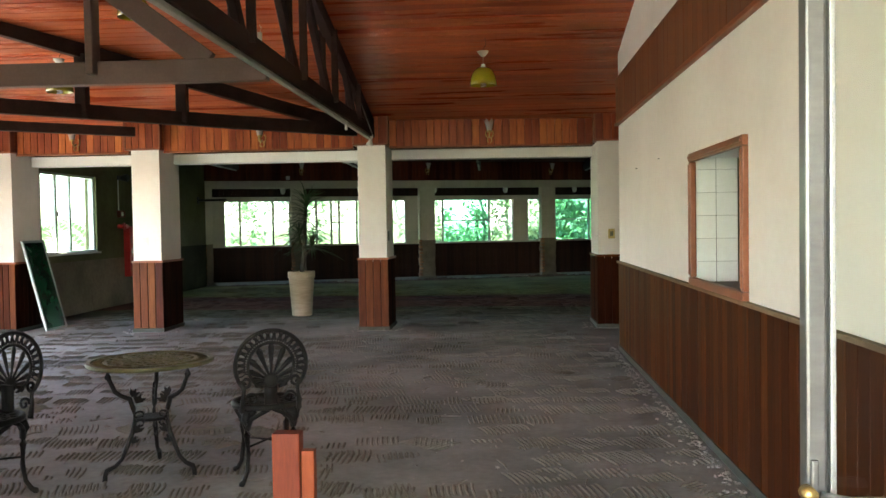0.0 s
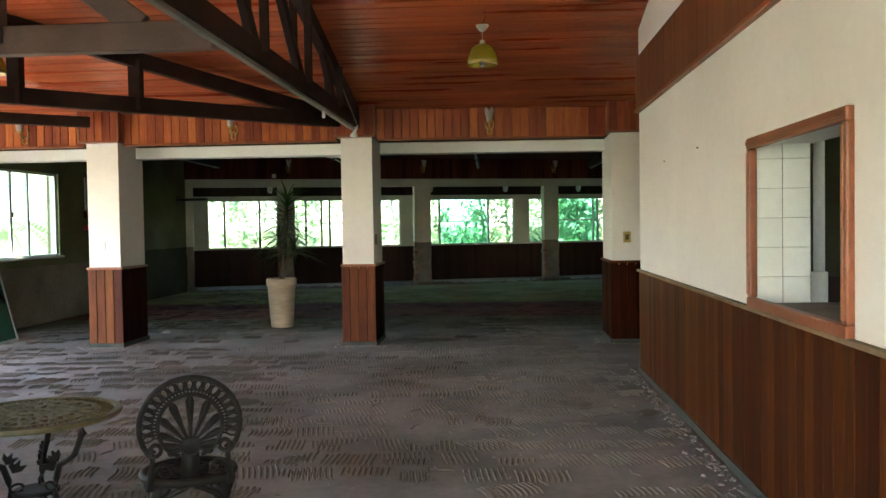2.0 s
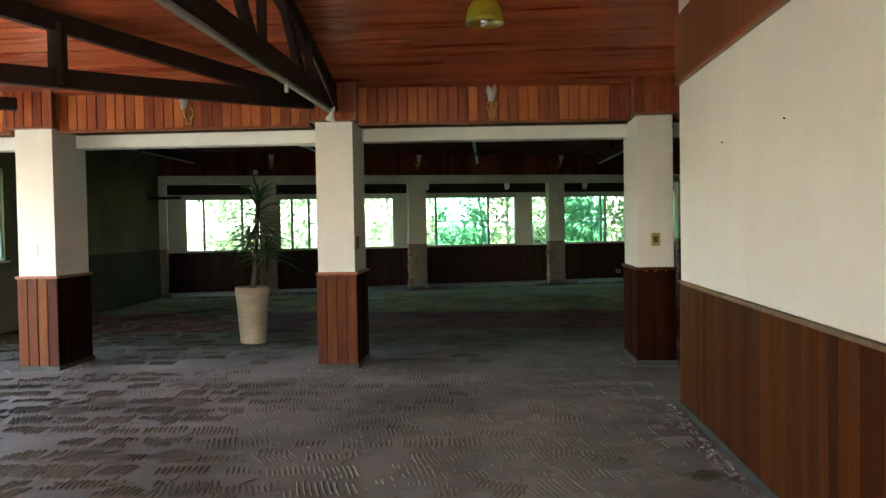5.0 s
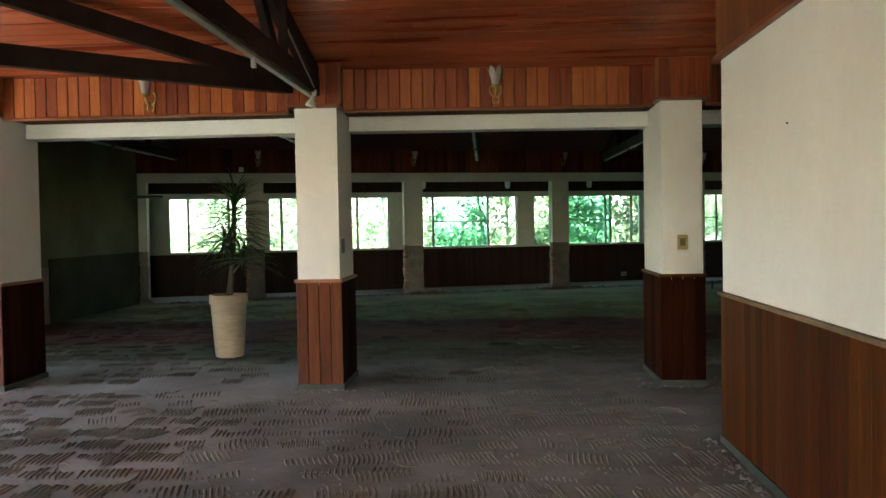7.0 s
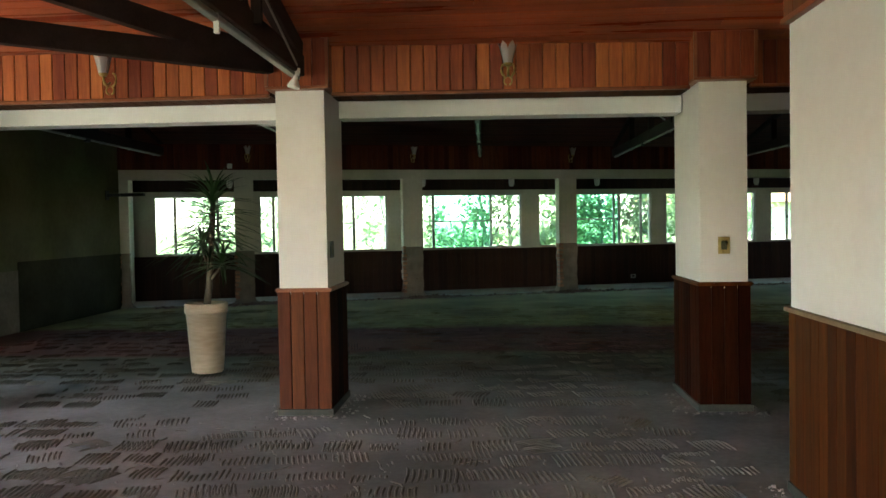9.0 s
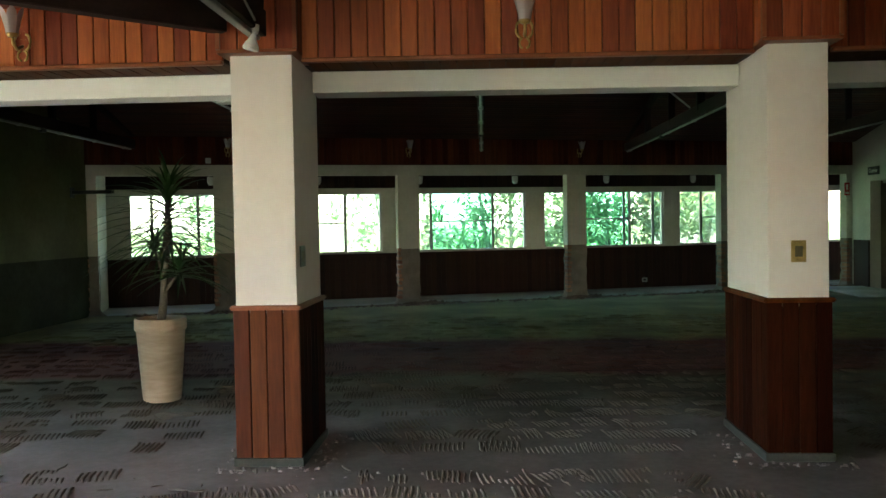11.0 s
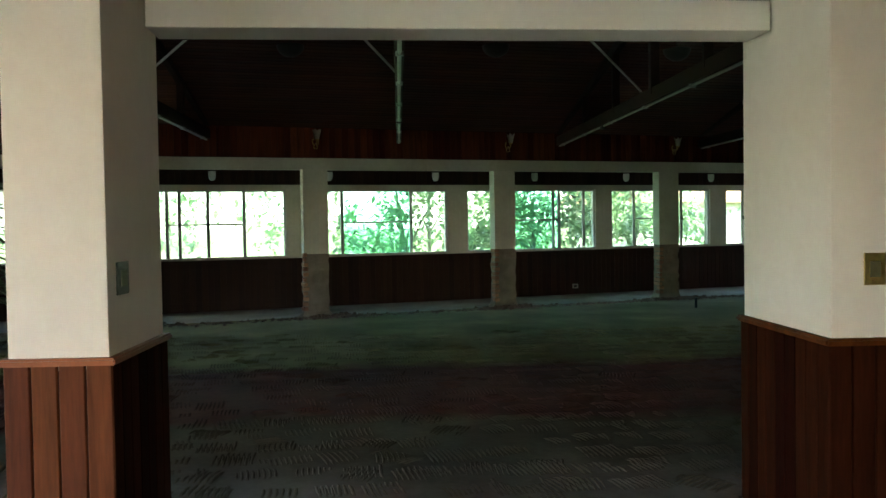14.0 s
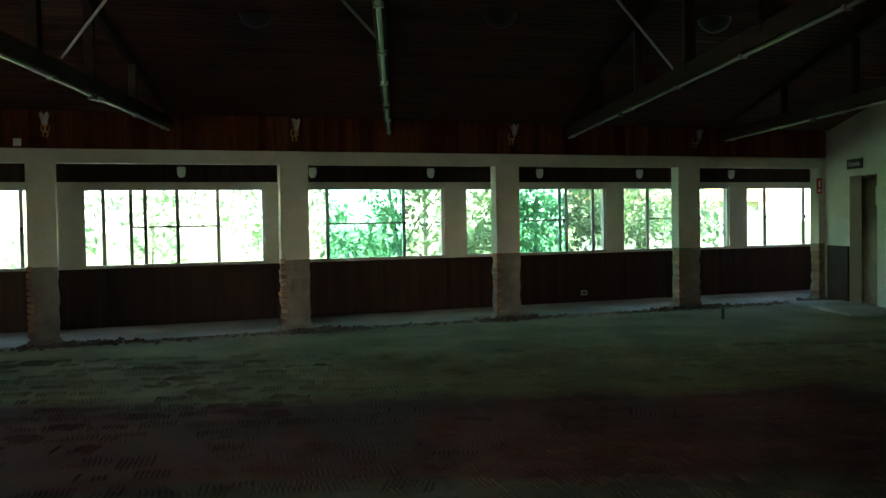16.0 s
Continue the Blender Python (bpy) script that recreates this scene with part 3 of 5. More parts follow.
a, b = B(-8.9, GN - 0.025, 0), B(9.0, GN - 0.025, 0)
boards(gal, (a.x, a.y), (b.x, b.y), -0.07, 0.875, 0.105, M_DARKBOARD, d=0.02, gap=0.0006, ease=0.003)
bm = bmesh.new()
box(bm, -8.9, 9.0, GN - 0.04, GN + 0.0, 0.805, 0.835, BACK)
part("cap_rail", bm, M_DARKBOARD, gal)
boards(gal, (a.x, a.y), (b.x, b.y), 2.165, 0.29, 0.105, M_DARKBOARD, d=0.02, gap=0.0006, ease=0.003)
bm = bmesh.new()
box(bm, -9.0, 9.2, 0.18, GN + 0.1, 2.455, 2.515, BACK)
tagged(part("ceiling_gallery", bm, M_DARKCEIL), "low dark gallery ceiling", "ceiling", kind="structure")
bm = bmesh.new()
box(bm, -8.72, -8.57, 0.2, GN + 0.2, -0.1, 2.9, BACK)
tagged(part("wall_gallery_west", bm, M_PLASTER_W), "gallery end wall in pale plaster", "wall", kind="structure")
bm = bmesh.new()
box(bm, 9.0, 9.2, -1.0, GN + 0.2, -0.1, 2.9, BACK)
box(bm, 6.0, 9.2, -1.0, -0.85, 0, 2.9, BACK)
tagged(part("wall_gallery_east", bm, M_PLASTER_W), "gallery end wall in pale plaster", "wall", kind="structure")


def window(m, width, z0, z1, mullions, rails=(), tints=(), latches=(), name="window"):
    """A sliding window in the plane y = 0 of m, from x = 0 to width."""
    w = thing(name, "white metal sliding window full of garden light", "window", "windows of the hall", "structure")
    t = 0.035

    def add(nm, x0, x1, y0, y1, a, b, mat):
        o = part(nm, blk(x0, x1, y0, y1, a, b, 0.003), mat, w)
        return o
    add("frame_head", 0, width, 0.0, 0.09, z1 - t, z1, M_FRAME)
    add("frame_sill", -0.01, width + 0.01, -0.03, 0.09, z0, z0 + 0.028, M_FRAME)
    add("frame_jamb", 0, t, 0.0, 0.09, z0 + 0.03, z1 - t, M_FRAME)
    add("frame_jamb", width - t, width, 0.0, 0.09, z0 + 0.03, z1 - t, M_FRAME)
    cuts = [0.0] + sorted(mullions) + [width]
    for i, x in enumerate(mullions):
        add("mullion", x - 0.028, x + 0.028, 0.015 + 0.025 * (i % 2), 0.055 + 0.025 * (i % 2), z0 + 0.03, z1 - t, M_FRAME)
    for i, z in rails:
        add("glazing_bar", cuts[i] + 0.02, cuts[i + 1] - 0.02, 0.03, 0.055, z - 0.015, z + 0.015, M_ALU)
    for i in range(len(cuts) - 1):
        g = part("pane", blk(cuts[i] + 0.012, cuts[i + 1] - 0.012, 0.04 + 0.01 * (i % 2), 0.046 + 0.01 * (i % 2), z0 + 0.03, z1 - t), M_GREENGLASS if i in tints else M_GLASS, w)
        g.visible_shadow = False
    for x in latches:
        add("latch", x - 0.018, x + 0.018, -0.005, 0.02, (z0 + z1) / 2 - 0.05, (z0 + z1) / 2 + 0.03, M_LATCH)
    w.matrix_basis = m
    return w


def gallery_window(i, mullions, rails=(), tints=(), latches=()):
    a, b = WINDOWS[i]
    window(BACK @ pose(a, GN + 0.03, 0), b - a, Z0, Z1, [m - a for m in mullions], rails, tints, [q - a for q in latches], "window_%d" % (i + 1))


mid = (Z0 + Z1) / 2
gallery_window(0, (-7.76, -6.9), latches=(-7.76, -6.9))
gallery_window(1, (-5.75, -5.35, -5.14, -4.655, -4.03), ((2, mid), (3, mid), (4, mid)), (), (-5.14, -4.655))
gallery_window(2, (-2.24, -0.885), ((1, mid),), (1,), (-0.885,))
gallery_window(3, (0.85, 2.16, 2.28, 2.86), ((1, mid), (2, mid)), (1, 2), (2.22,))
gallery_window(4, (4.05, 5.25), ((1, mid),), (), (5.25,))
gallery_window(5, (6.85, 7.87), (), (), (6.85, 7.87))
window(Matrix.Translation((-6.51, WY0, 0)) @ pose(0, 0, 0, 0, 0, 90), WY1 - WY0, WZ0, WZ1, (0.55, 1.05), (), (), (0.57,), "window_7")

# dim room behind the far doorway
bm = bmesh.new()
box(bm, 9.2, 9.4, 21.2, 24.7, 0, 3)
box(bm, 7.6, 9.4, 21.1, 21.2, 0, 3)
box(bm, 7.6, 9.4, 23.6, 23.75, 0, 3)
box(bm, 7.6, 9.4, 21.2, 24.7, 2.6, 2.7)
tagged(part("wall_passage", bm, M_DIRTY), "dim passage behind the doorway", "wall", kind="structure")


# ---- roof trusses ----
def truss(name_label, a, b, zc, members, mat=M_BEAM, chord_h=0.15, w=0.09):
    t = thing("roof_truss", name_label, "truss", "roof trusses", "structure")
    part("bottom_chord", timber((*a, zc), (*b, zc), w, chord_h), mat, t)
    for nm, p, q, ww, hh in members:
        part(nm, timber(p, q, ww, hh), mat, t)
    return t


# along the hall, over the panelled column
AX = -1.22
z0 = 2.57
up = lambda y: roof_z(y) - 0.09
mem = [("top_chord", (AX, 10.92, z0 + 0.10), (AX, RIDGE, up(RIDGE)), 0.09, 0.14), ("top_chord", (AX, RIDGE, up(RIDGE)), (AX, 1.4, 3.6), 0.09, 0.14)]
for y in (9.65, 8.25, 6.9, 5.4, RIDGE):
    for dx in (-0.06, 0.06):
        mem.append(("post", (AX + dx, y, z0), (AX + dx, y, up(y)), 0.03, 0.065))
for y0, y1 in ((9.65, 9.03), (8.25, 7.1), (6.9, 5.6), (5.4, 4.1)):
    mem.append(("brace", (AX, y0 - 0.05, z0 + 0.05), (AX, y1, up(y1)), 0.06, 0.10))
tA = truss("dark timber roof truss ending on a column", (AX, 10.98), (AX, 1.4), z0, mem)
part("conduit", timber((AX, 10.9, z0 - 0.092), (AX, 3.0, z0 - 0.092), 0.05, 0.03), M_STEEL, tA, "grey metal wiring channel")

# across the hall, meeting the first
CY = 6.2
mem = [("brace", (AX - 0.50, CY, z0 + 0.03), (-3.18, CY, 3.70), 0.07, 0.16), ("post", (-2.58, CY - 0.06, z0 - 0.05), (-2.58, CY - 0.06, 3.7), 0.13, 0.06), ("brace", (-4.4, CY, z0 + 0.08), (-3.0, CY, 3.75), 0.07, 0.16), ("post", (-4.6, CY, z0), (-4.6, CY, 3.7), 0.10, 0.06)]
tC = truss("timber tie beam with braces, coloured as lit", (AX - 0.05, CY), (-6.6, CY), z0 - 0.03, mem, M_BEAMLIT, 0.17, 0.10)

# slanting from the column head towards the tie beam
b0, b1 = Vector((-1.42, 10.95, 0)), Vector((-5.3, 7.25, 0))
db = (b1 - b0).normalized()
pt = lambda d, z: (b0.x + db.x * d, b0.y + db.y * d, z)
mem = [("top_chord", pt(0.1, 2.64), pt(4.4, 3.40), 0.09, 0.15), ("post", pt(2.32, 2.55), pt(2.32, 3.03), 0.10, 0.12), ("post", pt(3.4, 2.52), pt(3.4, 3.19), 0.10, 0.12)]
truss("dark timber truss slanting from a column head", (b0.x, b0.y), (b1.x, b1.y), z0 + 0.025, mem)
truss("dark timber beam end by a column head", (-4.30, 10.85), (-6.5, 9.1), 2.63, [], M_BEAM, 0.12)

# back room trusses
for xf, xn, y1 in ((-5.72, -5.45, 19.85), (-2.9, -2.64, 20.8), (-0.1, 0.03, 21.72), (2.61, 2.88, 22.6), (5.33, 5.6, 23.45)):
    zb, y0b = 2.79, 11.95
    ym, top = (y0b + y1) / 2, 3.86
    at = lambda y, z: (xn + (xf - xn) * (y - y0b) / (y1 - y0b), y, z)
    mem = [("top_chord", at(y0b, zb + 0.18), at(ym, top), 0.08, 0.13), ("top_chord", at(ym, top), at(y1, zb + 0.18), 0.08, 0.13), ("post", at(ym, zb), at(ym, top), 0.08, 0.1)]
    for f in (0.3, 0.62):
        for yy in (ym + (y1 - ym) * f, ym - (ym - y0b) * f):
            zt = top - (top - zb - 0.18) * f
            mem.append(("post", at(yy, zb), at(yy, zt), 0.06, 0.09))
    t = truss("dark timber roof truss of the back room", at(y0b, 0)[:2], at(y1, 0)[:2], zb, mem, M_BEAM, 0.15, 0.08)
    part("conduit", timber(at(12.2, zb - 0.09), at(y1 - 0.1, zb - 0.09), 0.032, 0.022), M_STEEL, t, "grey metal wiring channel")
    # clips that hold the wiring channel, and its small boxes
    for k in range(7):
        yy = 13.0 + (y1 - 13.4) * k / 6
        part("channel_clip", timber(at(yy, zb - 0.092), at(yy + 0.035, zb - 0.092), 0.062, 0.034, 0.002), M_STEEL, t)
    part("wiring_box", timber(at(y1 - 3.1, zb - 0.10), at(y1 - 2.98, zb - 0.10), 0.055, 0.05, 0.003), M_LATCH, t, "small black junction box")


# ---- hatch to the kitchen ----
hatch = thing("window_hatch", "serving hatch with red wood frame and tiled reveal", "hatch", kind="structure")
y0, y1, za, zb = HATCH
fw = 0.055
for nm, b in (("frame_jamb", (HX - 0.03, HX + 0.01, y1 - fw, y1, za + fw - 0.012, zb - fw)), ("frame_jamb", (HX - 0.03, HX + 0.01, y0, y0 + fw, za + fw - 0.012, zb - fw)),
              ("frame_head", (HX - 0.032, HX + 0.01, y0, y1, zb - fw, zb)), ("frame_sill", (HX - 0.034, HX + 0.01, y0, y1, za - 0.012, za + fw - 0.012))):
    part(nm, blk(*b, 0.009), M_TRIM, hatch)
    x0_, x1_, a_, b_, c_, d_ = b
    if nm != "frame_sill":
        part("frame_bead", blk(x0_ - 0.008, x0_ + 0.004, a_ + 0.017, b_ - 0.017, c_ + 0.017, d_ - 0.017, 0.003), M_TRIM, hatch)
M_TILE = surface("white_glazed_tile", (0.74, 0.76, 0.72), (0.80, 0.82, 0.78), (3, 3, 3), 0.14, 0.02, stain=0.08, spec=0.6)
M_TILE.node_tree.nodes["Principled BSDF"].inputs["Roughness"].default_value = 0.1
tile_me = mesh_of(blk(-0.068, 0.068, 0, 0.008, -0.0745, 0.0745, 0.003), "tile", M_TILE)
part("reveal", blk(HX + 0.01, HX + 0.285, y1 - 0.016, y1 + 0.04, za, zb), M_SKIRT, hatch)
for i in range(2):
    for k in range(6):
        shared("tile", tile_me, hatch, pose(HX + 0.075 + i * 0.139, y1 - 0.024, za + 0.07 + k * 0.15, 0, 0, 0))
part("counter", blk(HX + 0.01, HX + 0.6, y0, y1 - 0.02, za - 0.05, za + 0.012, 0.004), M_RENDER, hatch, "dusty cement counter")
part("soffit", blk(HX + 0.012, HX + 0.3, y0, y1, zb - 0.03, zb + 0.02), M_WHITE, hatch)

pipe = thing("drain_pipe", "pale plastic pipe in the kitchen corner", "pipe")
bm = bmesh.new()
tube(bm, [(0, 0, 1.08), (0, 0, 2.65)], 0.03, 14)
part("pipe", bm, M_WHITE, pipe, smooth=True)
bm = bmesh.new()
tube(bm, [(0, 0, 0.0), (0, 0, 1.1)], 0.045, 14)
part("sleeve", bm, M_WHITE, pipe, smooth=True)
pipe.matrix_basis = pose(HX + 0.455, 5.98, 0)

bm = bmesh.new()
box(bm, 7.2, 7.4, 1.2, 3.2, 0, 2.7)
box(bm, 7.2, 7.4, 5.4, 9.03, 0, 2.7)
box(bm, 7.2, 7.4, 3.2, 5.4, 0, 1.0)
box(bm, 7.2, 7.4, 3.2, 5.4, 2.2, 2.7)
box(bm, HX + 0.2, 7.4, 1.0, 1.2, 0, 2.7)
tagged(part("wall_kitchen", bm, M_PLASTER), "plaster walls of the kitchen behind the hatch", "wall", kind="structure")
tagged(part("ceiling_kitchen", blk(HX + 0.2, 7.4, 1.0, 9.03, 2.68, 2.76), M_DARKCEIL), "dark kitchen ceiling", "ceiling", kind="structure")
kit = thing("wooden_partition", "dark boarded kitchen partition, upper part darkened for the dim interior", "partition", kind="structure")
part("panel", blk(2.45, 6.2, 7.9, 7.98, 0, 0.95), M_DARKBOARD, kit)
# Upper panel widened and coloured dark to give the kitchen's dim interior.
part("upper_panel", blk(2.5, 6.2, 7.92, 7.96, 0.95, 2.6), M_PLASTER_G, kit)
part("stile", blk(2.44, 2.5, 7.9, 7.98, 0.95, 2.6), M_BOARD, kit)


# ---- entrance door ----
door = thing("glass_door", "aluminium framed glass door leaf beside the entrance", "door", kind="structure")
DY = 1.42
part("stile", blk(0.984, 1.020, DY - 0.02, DY + 0.02, 0.01, 2.4, 0.005), M_STILE, door)
part("stile", blk(1.61, 1.665, DY - 0.02, DY + 0.02, 0.01, 2.4, 0.005), M_ALU, door)
part("seal", blk(1.020, 1.027, DY - 0.012, DY + 0.012, 0.1, 2.33), M_LATCH, door)
part("bead", blk(1.027, 1.038, DY - 0.016, DY + 0.016, 0.1, 2.33, 0.003), M_ALU, door)
part("bottom_rail", blk(1.020, 1.61, DY - 0.018, DY + 0.018, 0.01, 0.1, 0.004), M_ALU, door)
part("top_rail", blk(1.020, 1.61, DY - 0.018, DY + 0.018, 2.33, 2.4, 0.004), M_ALU, door)
pane = part("pane", blk(1.036, 1.615, DY - 0.004, DY + 0.004, 0.1, 2.33), glazing("door_pane", (0.93, 0.96, 0.94)), door)
pane.visible_shadow = False
part("lock_case", blk(0.988, 1.002, DY - 0.032, DY - 0.02, 0.84, 0.94, 0.004), M_STILE, door)
bm = bmesh.new()
lathe(bm, [(0.0, 0), (0.013, 0), (0.013, 0.03), (0.0, 0.03)], 14, pose(0.978, DY - 0.03, 0.885, 90, 0, 0))
part("key_cylinder", bm, M_BRASS, door, "yellow brass lock cylinder", True)
bm = bmesh.new()
tube(bm, [(1.006, DY - 0.03, 0.875), (1.046, DY - 0.06, 0.875), (1.116, DY - 0.06, 0.875)], 0.009, 8)
part("lever", bm, M_ALU, door, smooth=True)


# ---- cast chairs and table ----
def arc(cx, cz, rx, rz, a0, a1, n):
    return [(cx + rx * math.cos(radians(a0 + (a1 - a0) * i / n)), cz + rz * math.sin(radians(a0 + (a1 - a0) * i / n))) for i in range(n + 1)]


def fan_chair():
    """Faces -y; the back stands at y = 0.17."""
    c = thing("garden_chair", "black cast metal garden chair with pierced fan back", "chair", "cast garden set")
    lean = lambda x, z: (x, 0.165 + (z - 0.43) * 0.16, z)
    cz = 0.655
    bm = bmesh.new()
    tube(bm, [lean(x, z) for x, z in arc(0, cz, 0.19, 0.19, -28, 208, 40)], 0.011, 8)
    for sgn in (-1, 1):
        x0, zz = sgn * 0.19 * math.cos(radians(28)), cz - 0.19 * math.sin(radians(28))
        sp = []
        for i in range(22):
            a = i / 21
            r = 0.034 * (1 - a * 0.8)
            th = a * 470
            sp.append(lean(x0 - sgn * 0.034 + sgn * r * math.cos(radians(-th)), zz + r * math.sin(radians(-th))))
        tube(bm, sp, 0.009, 6)
    part("back_rim", bm, M_IRON, c, smooth=True)
    bm = bmesh.new()
    tube(bm, [lean(x, z) for x, z in arc(0, cz - 0.005, 0.122, 0.128, -70, 250, 40)], 0.0085, 8)
    part("inner_ring", bm, M_IRON, c, smooth=True)
    # lace of small loops between the rims
    bm = bmesh.new()
    n = 19
    for i in range(n):
        a = -16 + 212 * i / (n - 1)
        ca, sa = math.cos(radians(a)), math.sin(radians(a))
        loop = []
        for k in range(11):
            t = k / 10 * math.tau
            rr = 0.161 + 0.021 * math.cos(t)
            off = 0.0115 * math.sin(t) * (1 - 0.35 * math.cos(t - math.pi))
            loop.append(lean(rr * ca - off * sa, cz + rr * sa + off * ca))
        tube(bm, loop, 0.0042, 5, False)
        for da in (-2.8, 2.8):
            q = radians(a + da)
            tube(bm, [lean(0.128 * math.cos(q), cz + 0.131 * math.sin(q)), lean(0.142 * math.cos(q), cz + 0.142 * math.sin(q))], 0.0042, 5)
        q = radians(a + 212 / (n - 1) / 2)
        if i < n - 1:
            tube(bm, [lean(0.142 * math.cos(q), cz + 0.142 * math.sin(q)), lean(0.188 * math.cos(q), cz + 0.188 * math.sin(q))], 0.0045, 5)
    tube(bm, [lean(x, z) for x, z in arc(0, cz, 0.142, 0.142, -16, 196, 30)], 0.0042, 5)
    part("back_lace", bm, M_IRON, c, smooth=True)
    # fan blades
    hz = cz - 0.085
    for i in range(11):
        a = -18 + 216 * i / 10
        d = Vector((math.cos(radians(a)), math.sin(radians(a))))
        s = Vector((-d.y, d.x))
        ln = 0.205 if 60 < a < 120 else (0.19 if 35 < a < 145 else 0.16 if 10 < a < 170 else 0.135)
        end = Vector((d.x * ln, hz - cz + d.y * ln))
        if end.length > 0.122:
            ln *= 0.122 / end.length * 1.0
        bm = bmesh.new()
        prof = [(0.1, 0.006), (0.4, 0.008), (0.7, 0.014), (0.88, 0.0165), (0.97, 0.011), (1.0, 0.004)]
        rows_ = []
        for f, wd in prof:
            p = d * ln * f
            q = []
            for e, dy in ((-1, 0.0), (0, -0.008), (1, 0.0), (0, 0.008)):
                x, y, z = lean(p.x + s.x * wd * e, hz + p.y + s.y * wd * e)
                q.append(bm.verts.new((x, y + dy, z)))
            rows_.append(q)
        for u, v in zip(rows_, rows_[1:]):
            for k in range(4):
                bm.faces.new((u[k], u[(k + 1) % 4], v[(k + 1) % 4], v[k]))
        part("fan_blade", bm, M_IRON, c, smooth=True)
    bm = bmesh.new()
    lathe(bm, [(0.0, -0.014), (0.03, -0.012), (0.043, 0.0), (0.03, 0.012), (0.0, 0.014)], 18, Matrix.Translation(lean(0, hz)) @ pose(0, 0, 0, 80, 0, 0))
    box(bm, -0.034, 0.034, 0.155, 0.172, 0.43, hz)
    part("fan_hub", bm, M_IRON, c, smooth=True)
    for sgn in (-1, 1):
        bm = bmesh.new()
        tube(bm, [(sgn * 0.155, 0.15, 0.40), lean(sgn * 0.15, 0.47), lean(sgn * 0.142, 0.52), lean(sgn * 0.15, 0.575)], [0.016, 0.012, 0.010, 0.010], 8)
        sp = []
        for i in range(16):
            a = i / 15
            r = 0.036 * (1 - a * 0.75)
            sp.append(lean(sgn * (0.10 + r * math.cos(radians(400 * a))), 0.47 + r * math.sin(radians(400 * a))))
        tube(bm, sp, 0.008, 6)
        part("back_post", bm, M_IRON, c, smooth=True)
    # seat
    bm = bmesh.new()
    lathe(bm, [(0.165, 0.405), (0.192, 0.405), (0.198, 0.42), (0.192, 0.434), (0.175, 0.436), (0.165, 0.425), (0.165, 0.405)], 32)
    part("seat", bm, M_IRON, c, smooth=True)
    bmb = bmesh.new()
    bar(bmb, (0.05, 0, 0.42), (0.17 * math.cos(0.3), 0.17 * math.sin(0.3), 0.42), 0.014, 0.008)
    bar_me = mesh_of(bmb, "seat_bar", M_IRON)
    for k in range(24):
        shared("seat_bar", bar_me, c, pose(0, 0, 0, 180 * (k % 2), 0, 30 * (k // 2)) if k % 2 == 0 else Matrix.Translation((0, 0, 0.84)) @ pose(0, 0, 0, 180, 0, 30 * (k // 2)))
    bm = bmesh.new()
    lathe(bm, [(0.0, 0.414), (0.055, 0.414), (0.055, 0.427), (0.0, 0.427)], 20)
    part("seat_boss", bm, M_IRON, c)
    bm = bmesh.new()
    lathe(bm, [(0.108, 0.415), (0.122, 0.415), (0.122, 0.427), (0.108, 0.427), (0.108, 0.415)], 28)
    part("seat_ring", bm, M_IRON, c)
    for a in (45, 135, 225, 315):
        ca, sa = math.cos(radians(a)), math.sin(radians(a))
        bm = bmesh.new()
        prof = [(0.165, 0.405, 0.03), (0.185, 0.35, 0.028), (0.178, 0.27, 0.018), (0.172, 0.16, 0.0135), (0.185, 0.07, 0.012), (0.212, 0.025, 0.013), (0.232, 0.012, 0.017), (0.236, 0.0, 0.014)]
        tube(bm, [(r * ca, r * sa, z) for r, z, w in prof], [w for r, z, w in prof], 8)
        # pierced bracket either side of the knee
        for e in (-1, 1):
            t = Vector((-sa, ca, 0)) * e
            p = Vector((0.178 * ca, 0.178 * sa, 0.30))
            pts = [p, p + t * 0.03 + Vector((0, 0, 0.055)), p + t * 0.085 + Vector((-ca * 0.02, -sa * 0.02, 0.09)), p + t * 0.12 + Vector((-ca * 0.045, -sa * 0.045, 0.105))]
            tube(bm, pts, [0.017, 0.014, 0.012, 0.008], 6)
            tube(bm, [p + Vector((0, 0, 0.06)), p + t * 0.05 + Vector((-ca * 0.008, -sa * 0.008, 0.10))], 0.014, 6)
        part("leg", bm, M_IRON, c, smooth=True)
    bm = bmesh.new()
    for a in (45, 135):
        ca, sa = math.cos(radians(a)), math.sin(radians(a))
        tube(bm, [(0.172 * ca, 0.172 * sa, 0.2), (0, 0, 0.205), (-0.172 * ca, -0.172 * sa, 0.2)], 0.006, 6)
    part("stretcher", bm, M_IRON, c, smooth=True)
    return c


chair = fan_chair()
chair.matrix_basis = pose(-0.86, 4.50, 0, 0, 0, 203) @ Matrix.Scale(0.98, 4)
second = copy_thing(chair, pose(-2.20, 4.05, 0, 0, 0, -12))
tagged(second, "black cast metal garden chair turned away from the table", "chair", "cast garden set")


